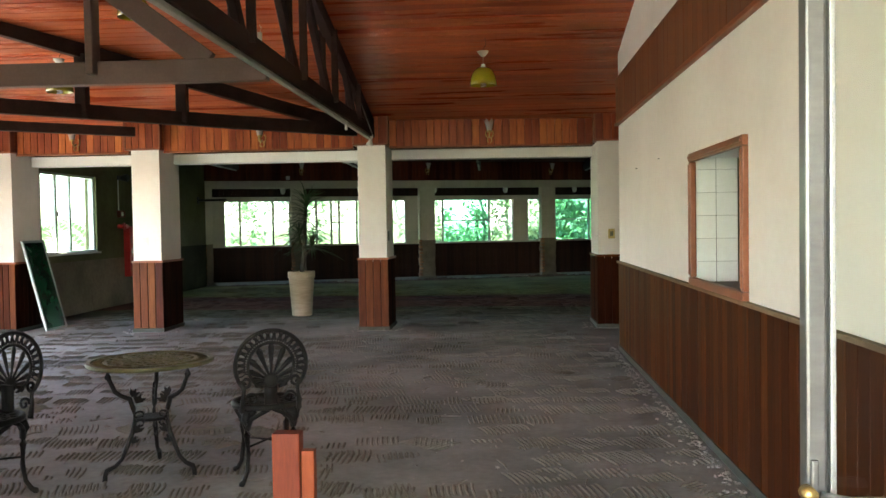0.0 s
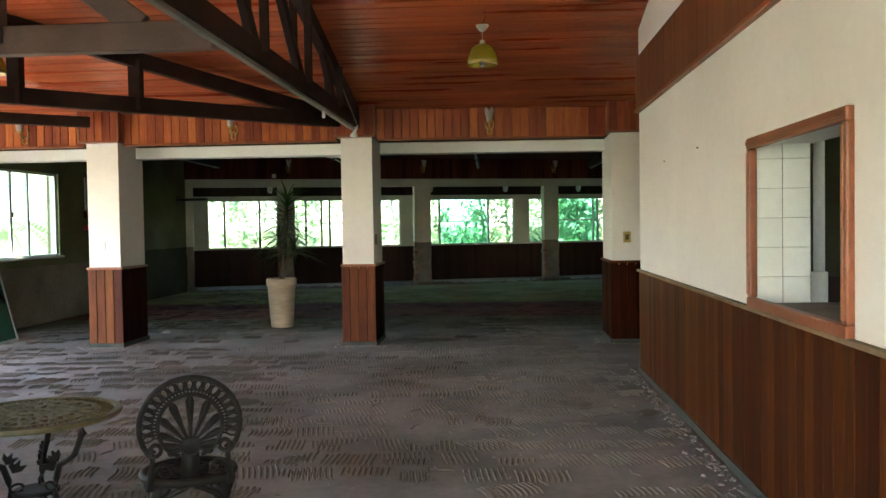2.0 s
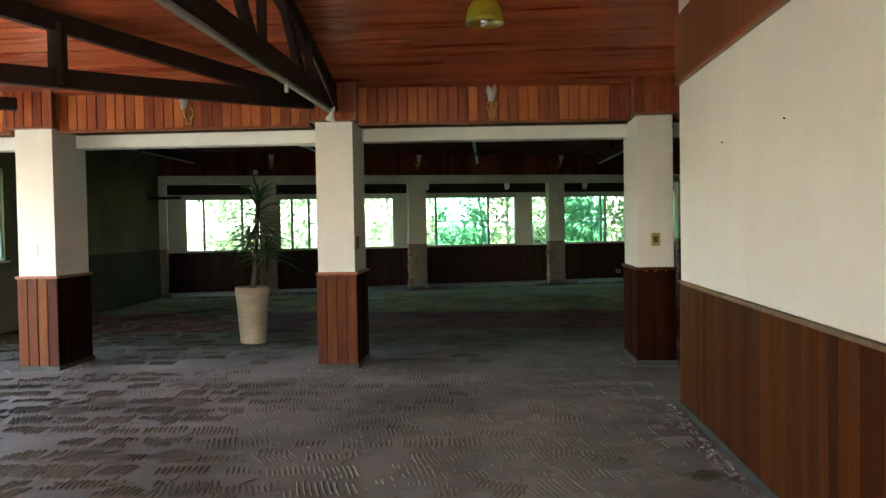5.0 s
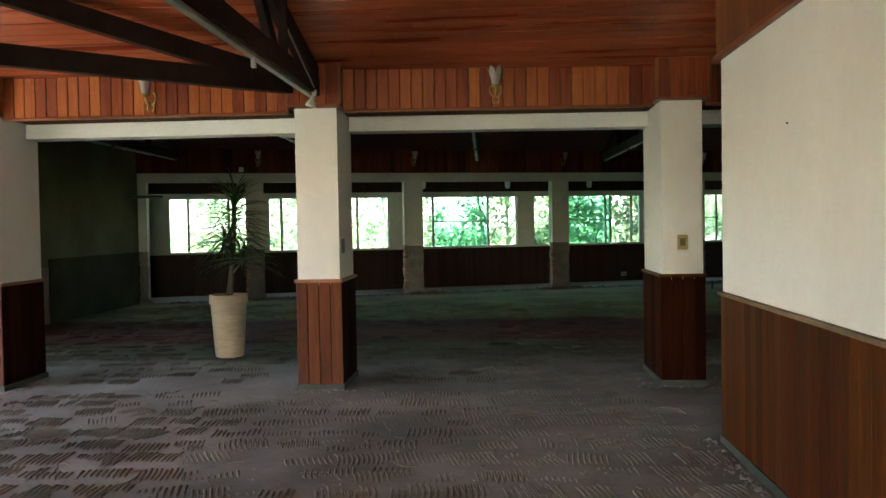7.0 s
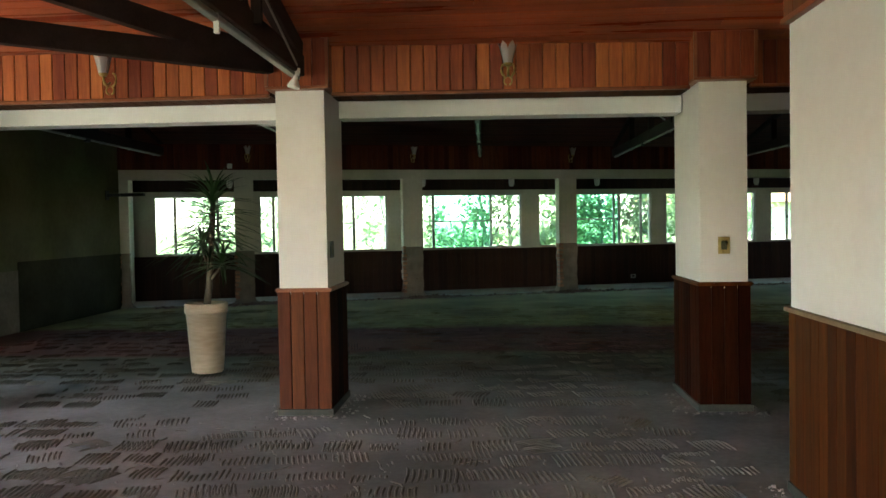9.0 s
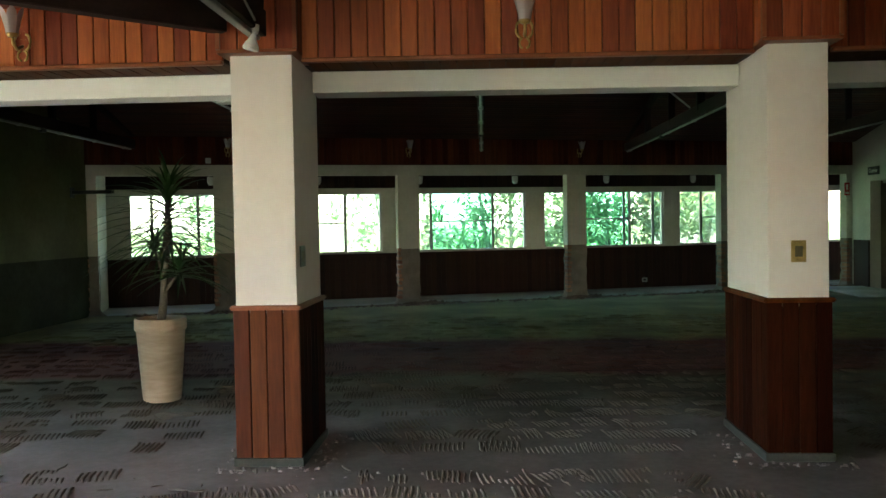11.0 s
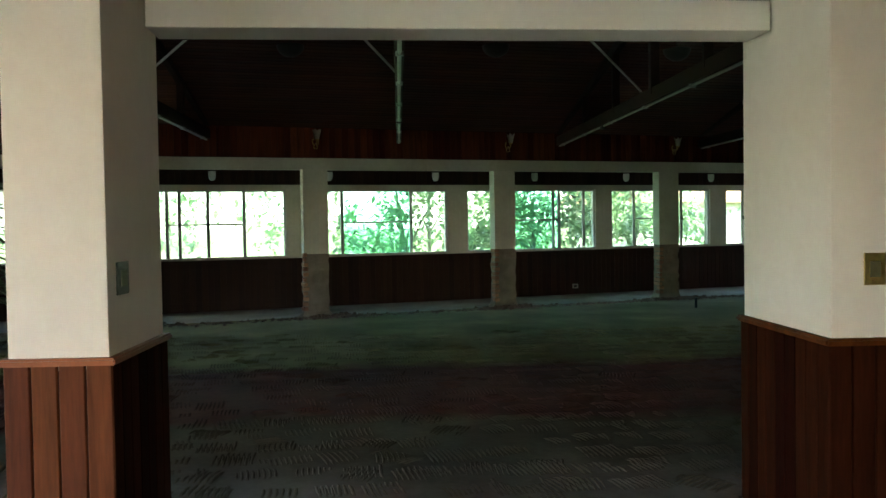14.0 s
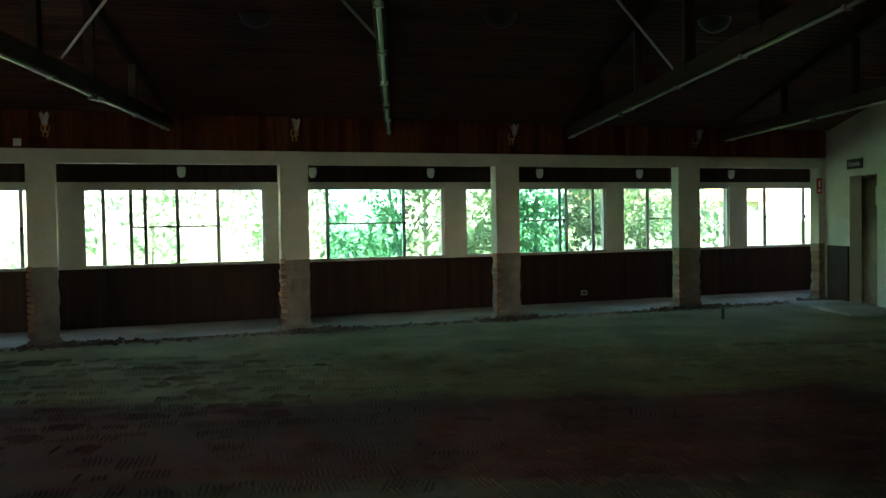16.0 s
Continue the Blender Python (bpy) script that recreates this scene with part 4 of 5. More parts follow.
def cast_table():
    t = thing("garden_table", "round weathered cast metal table with leafy tripod legs", "table", "cast garden set")
    R, H = 0.345, 0.638
    bm = bmesh.new()
    lathe(bm, [(R - 0.03, H - 0.022), (R - 0.004, H - 0.022), (R, H - 0.012), (R - 0.003, H), (R - 0.028, H + 0.002), (R - 0.03, H - 0.022)], 64)
    part("top_rim", bm, M_TABLE, t, smooth=False)
    bm = bmesh.new()
    lathe(bm, [(0.0, H - 0.012), (R - 0.028, H - 0.012)], 48)
    part("top_plate", bm, M_IRON, t)
    bm = bmesh.new()
    for r in (0.245, 0.165, 0.075):
        lathe(bm, [(r - 0.01, H - 0.012), (r - 0.008, H - 0.001), (r + 0.008, H - 0.001), (r + 0.01, H - 0.012)], 48)
    for k in range(36):
        a = k * math.tau / 36
        c0, s0 = math.cos(a), math.sin(a)
        loop = [((0.282 + 0.024 * math.cos(q)) * c0 - 0.016 * math.sin(q) * s0, (0.282 + 0.024 * math.cos(q)) * s0 + 0.016 * math.sin(q) * c0, H - 0.006) for q in [j * math.tau / 8 for j in range(9)]]
        tube(bm, loop, 0.0055, 4, False)
    for k in range(18):
        a = k * math.tau / 18
        for r0, r1, tw in ((0.08, 0.16, 0.3), (0.17, 0.24, 0.16)):
            for e in (-1, 1):
                bar(bm, (r0 * math.cos(a), r0 * math.sin(a), H - 0.007), (r1 * math.cos(a + e * tw), r1 * math.sin(a + e * tw), H - 0.007), 0.013, 0.011)
    for k in range(8):
        a = k * math.tau / 8
        bar(bm, (0.0, 0.0, H - 0.007), (0.07 * math.cos(a), 0.07 * math.sin(a), H - 0.007), 0.014, 0.011)
    part("top_lattice", bm, M_TABLE, t)
    prof = [(0.24, 0.62, 0.014), (0.243, 0.565, 0.019), (0.236, 0.55, 0.012), (0.205, 0.48, 0.013), (0.175, 0.455, 0.012), (0.125, 0.43, 0.014), (0.105, 0.37, 0.014), (0.1, 0.30, 0.013), (0.115, 0.24, 0.013), (0.145, 0.17, 0.012), (0.175, 0.105, 0.011), (0.215, 0.07, 0.012), (0.262, 0.055, 0.014), (0.27, 0.03, 0.013), (0.272, 0.0, 0.014)]
    for a in (-15, 105, 225):
        ca, sa = math.cos(radians(a)), math.sin(radians(a))
        bm = bmesh.new()
        tube(bm, [(r * ca, r * sa, z) for r, z, w in prof], [w for r, z, w in prof], 8)
        leg = part("leg", bm, M_IRON, t, smooth=True)
        # cast leaves along the inner side
        for zc, rc, sc in ((0.44, 0.115, 1.0), (0.40, 0.09, 1.15), (0.235, 0.10, 1.1), (0.18, 0.12, 0.9)):
            bm = bmesh.new()
            for da in (-35, 0, 35):
                th = radians(60 + da)
                tip = (rc - 0.055 * sc * math.cos(th), zc + 0.05 * sc * math.sin(th))
                m1, m2 = (rc - 0.03 * sc * math.cos(th - 0.35), zc + 0.03 * sc * math.sin(th - 0.35)), (rc - 0.03 * sc * math.cos(th + 0.35), zc + 0.03 * sc * math.sin(th + 0.35))
                v = []
                for off in (-0.006, 0.006):
                    v.append([bm.verts.new((r * ca - off * sa, r * sa + off * ca, z)) for r, z in ((rc, zc), m1, tip, m2)])
                bm.faces.new(v[0][::-1])
                bm.faces.new(v[1])
                for k in range(4):
                    bm.faces.new((v[0][k], v[0][(k + 1) % 4], v[1][(k + 1) % 4], v[1][k]))
            part("cast_leaf", bm, M_IRON, leg)
        for zc in (0.335, 0.285):
            bm = bmesh.new()
            tube(bm, [((0.075 + 0.026 * math.cos(q)) * ca, (0.075 + 0.026 * math.cos(q)) * sa, zc + 0.018 * math.sin(q)) for q in [j * math.tau / 10 for j in range(11)]], 0.006, 5, False)
            part("cast_loop", bm, M_IRON, leg)
    bm = bmesh.new()
    lathe(bm, [(0.0, 0.30), (0.075, 0.30), (0.092, 0.305), (0.092, 0.318), (0.08, 0.32), (0.0, 0.316)], 28)
    part("tier", bm, M_IRON, t)
    return t


table = cast_table()
table.matrix_basis = pose(-1.535, 4.56, 0, 0, 0, 0)

post = thing("wooden_post", "orange-stained timber post end with chipped paint", "post")
M_ORANGE = surface("orange_stained_wood", (0.17, 0.027, 0.009), (0.29, 0.055, 0.016), (10, 10, 1.5), 0.5, 0.15, vary=0.15, stain=0.35, spec=0.2)
part("post", blk(-0.047, 0.047, -0.03, 0.03, 0, 0.69, 0.006), M_ORANGE, post)
part("side_slat", blk(0.049, 0.092, -0.02, 0.02, 0, 0.63, 0.004), M_ORANGE, post)
post.matrix_basis = pose(-0.275, 2.64, 0)


# ---- planter with dracaena ----
def planter():
    p = thing("planter", "tall tapered sandstone planter with soil", "planter")
    bm = bmesh.new()
    lathe(bm, [(0.0, 0.0), (0.138, 0.0), (0.146, 0.012), (0.150, 0.05), (0.186, 0.60), (0.196, 0.605), (0.200, 0.62), (0.200, 0.695), (0.194, 0.708), (0.180, 0.708), (0.174, 0.69), (0.170, 0.64)], 48,
          wobble=lambda a, z: 1 + 0.004 * math.sin(3 * a + z * 9))
    part("pot", bm, M_CLAY, p, smooth=True)
    bm = bmesh.new()
    lathe(bm, [(0.0, 0.665), (0.08, 0.66), (0.171, 0.65)], 24, wobble=lambda a, z: 1)
    part("soil", bm, M_SOIL, p)
    return p


pl = planter()
pl.matrix_basis = pose(-2.643, 13.0, 0) @ Matrix.Diagonal((1.04, 1.04, 0.96, 1))


def blade(bm, base, az, up, ln, w, droop):
    """One strap leaf that arches over."""
    rows_ = []
    d = Vector((math.cos(az), math.sin(az), 0))
    s = Vector((-d.y, d.x, 0))
    for i in range(8):
        f = i / 7
        p = Vector(base) + d * ln * (f * math.cos(up) + 0.12 * f * f) + Vector((0, 0, ln * (f * math.sin(up) - droop * f * f)))
        ww = w * (0.75 + 0.7 * f - 1.42 * f * f) if i < 7 else 0.0006
        ww = max(ww, 0.0006)
        rows_.append((bm.verts.new(p - s * ww), bm.verts.new(p + Vector((0, 0, -ww * 0.5))), bm.verts.new(p + s * ww)))
    for a, b in zip(rows_, rows_[1:]):
        bm.faces.new((a[0], a[1], b[1], b[0]))
        bm.faces.new((a[1], a[2], b[2], b[1]))


def dracaena():
    rnd = random.Random(4)
    p = thing("dracaena_plant", "potted dracaena with drooping strap leaves", "plant")
    bm = bmesh.new()
    stem = [(0.0, 0, 0.63), (0.03, 0.0, 0.85), (0.045, 0.0, 1.05), (0.06, 0.0, 1.25), (0.075, 0.0, 1.5), (0.09, 0, 1.78)]
    tube(bm, stem, [0.036, 0.031, 0.027, 0.03, 0.028, 0.02], 10)
    part("stem", bm, M_BARK, p, smooth=True)
    bm = bmesh.new()
    side = [(0.04, 0.0, 0.93), (0.10, -0.02, 1.0), (0.17, -0.02, 1.09)]
    tube(bm, side, [0.015, 0.014, 0.012], 8)
    part("branch", bm, M_BARK, p, smooth=True)
    bm = bmesh.new()
    side2 = [(0.05, 0, 1.05), (0.0, 0.02, 1.15), (-0.03, 0.02, 1.27)]
    tube(bm, side2, [0.016, 0.014, 0.012], 8)
    part("branch", bm, M_BARK, p, smooth=True)

    def crown(c, n, z0, z1, ln, droop, dx=0.0):
        bm = bmesh.new()
        for i in range(n):
            f = i / n
            z = z0 + (z1 - z0) * f
            az = i * 2.4 + rnd.uniform(-0.3, 0.3)
            up = radians(10 + 62 * f ** 2.5 + rnd.uniform(-12, 12))
            blade(bm, (c[0] + dx * f, c[1], z), az, up, ln * rnd.uniform(0.8, 1.15) * (1.0 if f < 0.85 else 0.8), 0.016, droop * (1 - 0.5 * f) * rnd.uniform(0.8, 1.2))
        part("leaf_crown", bm, M_LEAF, p, smooth=True)
    crown((0.075, 0), 120, 1.28, 1.86, 0.50, 0.62, 0.02)
    crown((-0.03, 0.02), 44, 1.2, 1.33, 0.40, 0.66)
    crown((0.17, -0.02), 46, 1.05, 1.14, 0.40, 0.58)
    return p


dr = dracaena()
dr.matrix_basis = pose(-2.643, 13.0, 0) @ Matrix.Diagonal((1.04, 1.04, 0.96, 1))

# ---- framed green panel leaning on the column ----
board = thing("green_panel", "green glass panel in aluminium frame leaning on a column", "panel")
Wd, Hd = 0.56, 1.27
part("stile", blk(0, 0.03, -0.015, 0.015, 0, Hd, 0.003), M_ALU, board)
part("stile", blk(Wd - 0.03, Wd, -0.015, 0.015, 0, Hd, 0.003), M_ALU, board)
part("rail", blk(0.03, Wd - 0.03, -0.014, 0.014, 0, 0.03, 0.003), M_ALU, board)
part("rail", blk(0.03, Wd - 0.03, -0.014, 0.014, Hd - 0.03, Hd, 0.003), M_ALU, board)
M_GREENP = surface("dark_green_panel", (0.008, 0.045, 0.022), (0.016, 0.075, 0.038), (3, 3, 3), 0.15, 0.02, stain=0.1)
part("panel", blk(0.03, Wd - 0.03, -0.004, 0.004, 0.03, Hd - 0.03), M_GREENP, board)
board.matrix_basis = Matrix.Translation((-5.74, 11.18, 0)) @ pose(0, 0, 0, 0, -14.5, 0) @ pose(0, 0, 0, 0, 0, 90)


# ---- hose point on the far west wall ----
hx = thing("hose_cabinet", "narrow red fire hose cabinet on the wall", "hose cabinet")
part("body", blk(0, 0.12, 0, 0.30, 0.0, 0.92, 0.008), M_RED, hx)
part("door", blk(0.12, 0.128, 0.02, 0.28, 0.02, 0.90, 0.003), M_RED, hx)
part("handle", blk(0.128, 0.14, 0.04, 0.06, 0.42, 0.52, 0.003), M_ALU, hx)
hx.matrix_basis = pose(-6.47, 15.3, 0.50)
val = thing("hose_valve", "red hydrant pipe and valve wheel on the wall", "valve")
bm = bmesh.new()
tube(bm, [(0.07, -0.32, 0.0), (0.07, 0.0, 0.0)], 0.04, 12)
tube(bm, [(0.0, -0.22, 0.0), (0.07, -0.22, 0.0)], 0.035, 12)
part("pipe", bm, M_RED, val, smooth=True)
bm = bmesh.new()
tube(bm, [(0.12, -0.22 + 0.06 * math.cos(q), 0.06 * math.sin(q)) for q in [k * math.tau / 16 for k in range(17)]], 0.01, 6, False)
bar(bm, (0.12, -0.28, 0), (0.12, -0.16, 0), 0.012, 0.012)
part("hand_wheel", bm, M_RED, val)
val.matrix_basis = pose(-6.47, 15.3, 1.42)
al = thing("alarm_box", "small orange-red fire alarm call box", "alarm")
part("body", blk(0, 0.06, 0, 0.22, 0, 0.13, 0.01), M_ORANGE, al)
part("lens", blk(0.06, 0.066, 0.05, 0.13, 0.03, 0.1, 0.003), M_WHITE, al)
al.matrix_basis = pose(-6.47, 15.05, 1.58)
si = thing("siren", "black wall siren with a thin conduit below", "siren")
bm = bmesh.new()
lathe(bm, [(0, 0), (0.035, 0), (0.05, 0.05), (0.07, 0.13), (0.072, 0.15), (0.0, 0.12)], 20, pose(0, 0, 0, 0, 90, 0))
part("horn", bm, M_LATCH, si, smooth=True)
bm = bmesh.new()
tube(bm, [(0.012, -0.1, -0.03), (0.012, -0.1, -0.72)], 0.01, 8)
part("conduit", bm, M_WHITE, si, "thin white conduit")
part("mount", blk(0.0, 0.02, -0.12, 0.04, -0.04, 0.04, 0.003), M_LATCH, si)
si.matrix_basis = pose(-6.47, 15.2, 2.3)

tv = thing("wall_bracket", "black metal bracket arm on the wall", "bracket")
part("plate", blk(0, 0.02, -0.06, 0.06, -0.08, 0.08, 0.003), M_LATCH, tv)
part("arm", blk(0.02, 0.62, -0.03, 0.03, -0.028, 0.028, 0.004), M_LATCH, tv)
part("head", blk(0.36, 0.66, -0.05, 0.05, -0.025, 0.025, 0.004), M_LATCH, tv)
tv.matrix_basis = pose(-6.47, 19.25, 2.0)


# ---- lamps ----
M_SHADE = bpy.data.materials.new("olive_glass_shade")
M_SHADE.use_nodes = True
b_ = M_SHADE.node_tree.nodes["Principled BSDF"]
b_.inputs["Base Color"].default_value = (0.42, 0.34, 0.02, 1)
b_.inputs["Roughness"].default_value = 0.25
b_.inputs["Transmission Weight"].default_value = 0.35
b_.inputs["Coat Weight"].default_value = 0.3


def pendant():
    p = thing("pendant_lamp", "olive-yellow glass dome pendant with spiral bulb", "pendant lamp", "pendant lamps")
    bm = bmesh.new()
    lathe(bm, [(0.0, 0.0), (0.058, -0.004), (0.052, -0.022), (0.024, -0.055), (0.008, -0.06), (0.0, -0.06)], 20)
    part("canopy", bm, M_WHITE, p, smooth=True)
    bm = bmesh.new()
    tube(bm, [(0, 0, -0.05), (0, 0, -0.15)], 0.003, 6)
    part("flex", bm, M_WHITE, p)
    bm = bmesh.new()
    lathe(bm, [(0.0, -0.13), (0.022, -0.14), (0.026, -0.175), (0.02, -0.18)], 14)
    part("holder", bm, M_WHITE, p, smooth=True)
    bm = bmesh.new()
    prof = [(0.022, -0.165), (0.065, -0.175), (0.1, -0.205), (0.122, -0.25), (0.134, -0.31), (0.138, -0.352), (0.133, -0.352), (0.129, -0.31), (0.117, -0.252), (0.096, -0.21), (0.06, -0.181), (0.022, -0.172)]
    lathe(bm, prof, 36)
    part("shade", bm, M_SHADE, p, smooth=True)
    bm = bmesh.new()
    tube(bm, [(0.022 * math.cos(q * 0.9), 0.022 * math.sin(q * 0.9), -0.25 - q * 0.0046) for q in range(26)], 0.009, 6)
    lathe(bm, [(0.0, -0.18), (0.02, -0.18), (0.024, -0.25), (0.0, -0.25)], 14)
    part("spiral_bulb", bm, M_WHITE, p, smooth=True)
    return p


pd = pendant()
pd.matrix_basis = pose(0.276, 8.74, 3.13)
copy_thing(pd, pose(-4.17, 8.7, 3.17))
copy_thing(pd, pose(-2.62, 7.0, 3.5))
for x, y, z in ((0.276, 8.74, 3.13), (-4.17, 8.7, 3.17), (-2.62, 7.0, 3.5)):
    w = thing("ceiling_wire", "short dark supply wire of a pendant lamp", "wire", "pendant wires")
    bm = bmesh.new()
    tube(bm, [(x, y, z), (x + 0.012, y, z + 0.03), (x + 0.03, y, z + 0.06), (x + 0.02, y, roof_z(y) + 0.01)], 0.004, 5)
    part("wire", bm, M_LATCH, w)

# White bowls coloured near black: the dark room's shade is in the colour.
M_DIMBOWL = surface("dimmed_white_bowl", (0.03, 0.03, 0.027), (0.055, 0.055, 0.048), (6, 6, 6), 0.5, 0.05)
M_FROST = bpy.data.materials.new("frosted_glass")
M_FROST.use_nodes = True
b_ = M_FROST.node_tree.nodes["Principled BSDF"]
b_.inputs["Base Color"].default_value = (0.42, 0.38, 0.36, 1)
b_.inputs["Roughness"].default_value = 0.4
b_.inputs["Transmission Weight"].default_value = 0.4


def sconce():
    """Mounted on y = 0, reaching to -y."""
    s = thing("wall_sconce", "brass wall sconce with frosted tulip shade", "wall lamp", "wall sconces")
    bm = bmesh.new()
    for i, (r, z) in enumerate(((0.03, 0.0), (0.024, 0.045), (0.022, -0.045), (0.015, -0.085), (0.018, 0.078))):
        lathe(bm, [(0.0, -0.012), (r * 0.7, -0.010), (r, 0.0)], 14, Matrix.Translation((0, 0, z)) @ pose(0, 0, 0, -90, 0, 0) @ Matrix.Diagonal((1, 1, -1, 1)))
    for e in (-1, 1):
        tube(bm, [(e * (0.02 + 0.022 * math.sin(q)), -0.012, 0.04 * math.cos(q) + 0.01) for q in [k * math.pi / 8 for k in range(9)]], 0.007, 6)
        tube(bm, [(e * (0.008 + 0.018 * math.sin(q)), -0.012, -0.06 + 0.025 * math.cos(q)) for q in [k * math.pi / 8 for k in range(9)]], 0.006, 6)
    part("backplate", bm, M_BRASS, s, smooth=True)
    bm = bmesh.new()
    tube(bm, [(0, -0.01, -0.01), (0, -0.06, -0.035), (0, -0.1, -0.015), (0, -0.105, 0.02)], 0.008, 8)
    lathe(bm, [(0.0, 0.015), (0.022, 0.018), (0.03, 0.035), (0.0, 0.035)], 14, Matrix.Translation((0, -0.105, 0)))
    part("arm", bm, M_BRASS, s, smooth=True)
    n = 6
    for k in range(n):
        bm = bmesh.new()
        a0 = k * math.tau / n
        rows_ = []
        for f in range(6):
            t = f / 5
            r = 0.03 + 0.034 * t ** 1.3
            half = (math.pi / n) * (1.03 if t < 0.65 else 1.03 * (1 - ((t - 0.65) / 0.35) ** 1.4) + 0.03)
            z = 0.035 + 0.135 * t
            rows_.append([bm.verts.new((r * math.cos(a0 + e * half), -0.105 + r * math.sin(a0 + e * half), z)) for e in (-1, -0.4, 0.4, 1)])
        for a, b in zip(rows_, rows_[1:]):
            for j in range(3):
                bm.faces.new((a[j], a[j + 1], b[j + 1], b[j]))
        part("shade_petal", bm, M_FROST, s, smooth=True)
    bm = bmesh.new()
    lathe(bm, [(0.0, 0.035), (0.014, 0.036), (0.014, 0.10), (0.0, 0.105)], 12, Matrix.Translation((0, -0.105, 0)))
    part("bulb", bm, M_WHITE, s, smooth=True)
    return s


sc = sconce()
sc.matrix_basis = pose(0.30, fascia_y(0.3), 2.52) @ Matrix.Scale(1.15, 4)
copy_thing(sc, pose(-2.68, fascia_y(-2.68), 2.52))
copy_thing(sc, pose(-5.2, fascia_y(-5.2), 2.52))
for s in (-6.35, -3.25, 0.0, 3.28):
    o = copy_thing(sc, BACK @ pose(s, -0.03, 2.70))
    tagged(o, "dim brass wall sconce on the dark fascia", "wall lamp", "wall sconces")


def jar_lamp():
    j = thing("bulkhead_lamp", "small glass jar lamp under the gallery ceiling", "lamp", "gallery lamps")
    bm = bmesh.new()
    lathe(bm, [(0.0, 0.05), (0.04, 0.05), (0.045, 0.0), (0.0, 0.0)], 16)
    part("cap", bm, M_LATCH, j, smooth=True)
    bm = bmesh.new()
    lathe(bm, [(0.052, 0.0), (0.055, -0.05), (0.048, -0.1), (0.03, -0.13), (0.0, -0.135)], 18)
    part("glass_jar", bm, M_WHITE, j, smooth=True)
    bm = bmesh.new()
    tube(bm, [(0, 0, 0.05), (0, 0, 0.075)], 0.012, 8)
    part("stem", bm, M_LATCH, j)
    return j


jl = jar_lamp()
jl.matrix_basis = BACK @ pose(-4.6, 2.2, 2.385) @ Matrix.Scale(1.2, 4)
for s in (-6.65, -2.54, -0.49, 1.59, 3.68, 5.78):
    copy_thing(jl, BACK @ pose(s, 2.2, 2.385))


def spot():
    s = thing("spot_lamp", "white reflector lamp in a porcelain holder", "spot lamp", "spot lamps")
    bm = bmesh.new()
    lathe(bm, [(0.0, 0.0), (0.022, 0.0), (0.024, 0.03), (0.02, 0.05), (0.0, 0.05)], 14)
    part("holder", bm, M_WHITE, s, smooth=True)
    bm = bmesh.new()
    lathe(bm, [(0.014, 0.0), (0.02, -0.03), (0.042, -0.07), (0.046, -0.085), (0.04, -0.095), (0.0, -0.09)], 18)
    part("reflector_bulb", bm, M_WHITE, s, smooth=True)
    return s


sp = spot()
sp.matrix_basis = pose(AX + 0.03, 10.75, 2.47, 0, 14, 0)
for y, z in ((9.04, 2.44), (5.74, 2.70)):
    d = thing("hanging_socket", "white plug socket dangling from the truss", "socket", "spot lamps")
    part("socket", blk(-0.014, 0.014, -0.014, 0.014, -0.05, 0.01, 0.004), M_WHITE, d)
    bm = bmesh.new()
    tube(bm, [(0, 0, 0.01), (0.01, 0.01, 0.04), (0, 0.0, 0.06)], 0.003, 5)
    part("wire", bm, M_WHITE, d)
    d.matrix_basis = pose(AX + 0.02, y, z)
rod = thing("lamp_rod", "thin grey metal lamp rod beside the truss", "rod")
bm = bmesh.new()
tube(bm, [(AX + 0.06, 9.7, 2.82), (AX + 0.05, 10.7, 2.53)], 0.008, 6)
part("rod", bm, M_STEEL, rod)

# wiring rods in the back room
for a, b in (((-0.5, 14.4, 3.06), (-0.05, 16.1, 2.85)), ((1.13, 15.0, 3.36), (2.66, 17.5, 2.86)), ((-1.2, 14.3, 3.1), (-2.68, 16.7, 2.86))):
    r = thing("wiring_rod", "thin pale conduit slanting to a truss", "conduit", "wiring rods")
    bm = bmesh.new()
    tube(bm, [a, b], 0.012, 6)
    part("conduit", bm, M_WHITE, r)


def bowl():
    o = thing("ceiling_bowl_lamp", "white bowl lamp, darkened for the dim ceiling", "ceiling lamp", "bowl lamps")
    bm = bmesh.new()
    lathe(bm, [(0.0, -0.13), (0.06, -0.12), (0.12, -0.085), (0.15, -0.03), (0.155, 0.0), (0.0, 0.0)], 26)
    part("bowl", bm, M_DIMBOWL, o, smooth=True)
    bm = bmesh.new()
    tube(bm, [(0, 0, 0), (0, 0, 0.45)], 0.008, 6)
    part("stem", bm, M_LATCH, o)
    return o


bw = bowl()
bw.matrix_basis = pose(-1.24, 17.6, 3.42)
for x, y in ((1.05, 17.6), (3.1, 17.6)):
    copy_thing(bw, pose(x, y, 3.40 if x < 2 else 3.34))


# ---- small fittings ----
def plate(label, m, w, h, mat, ins, name="switch_plate"):
    o = thing(name, label, "switch", "wall plates")
    part("plate", blk(-w / 2, w / 2, -0.008, 0, -h / 2, h / 2, 0.002), mat, o)
    part("rocker", blk(-w / 4, w / 4, -0.012, -0.008, -h / 4, h / 4, 0.001), ins, o)
    o.matrix_basis = m
    return o


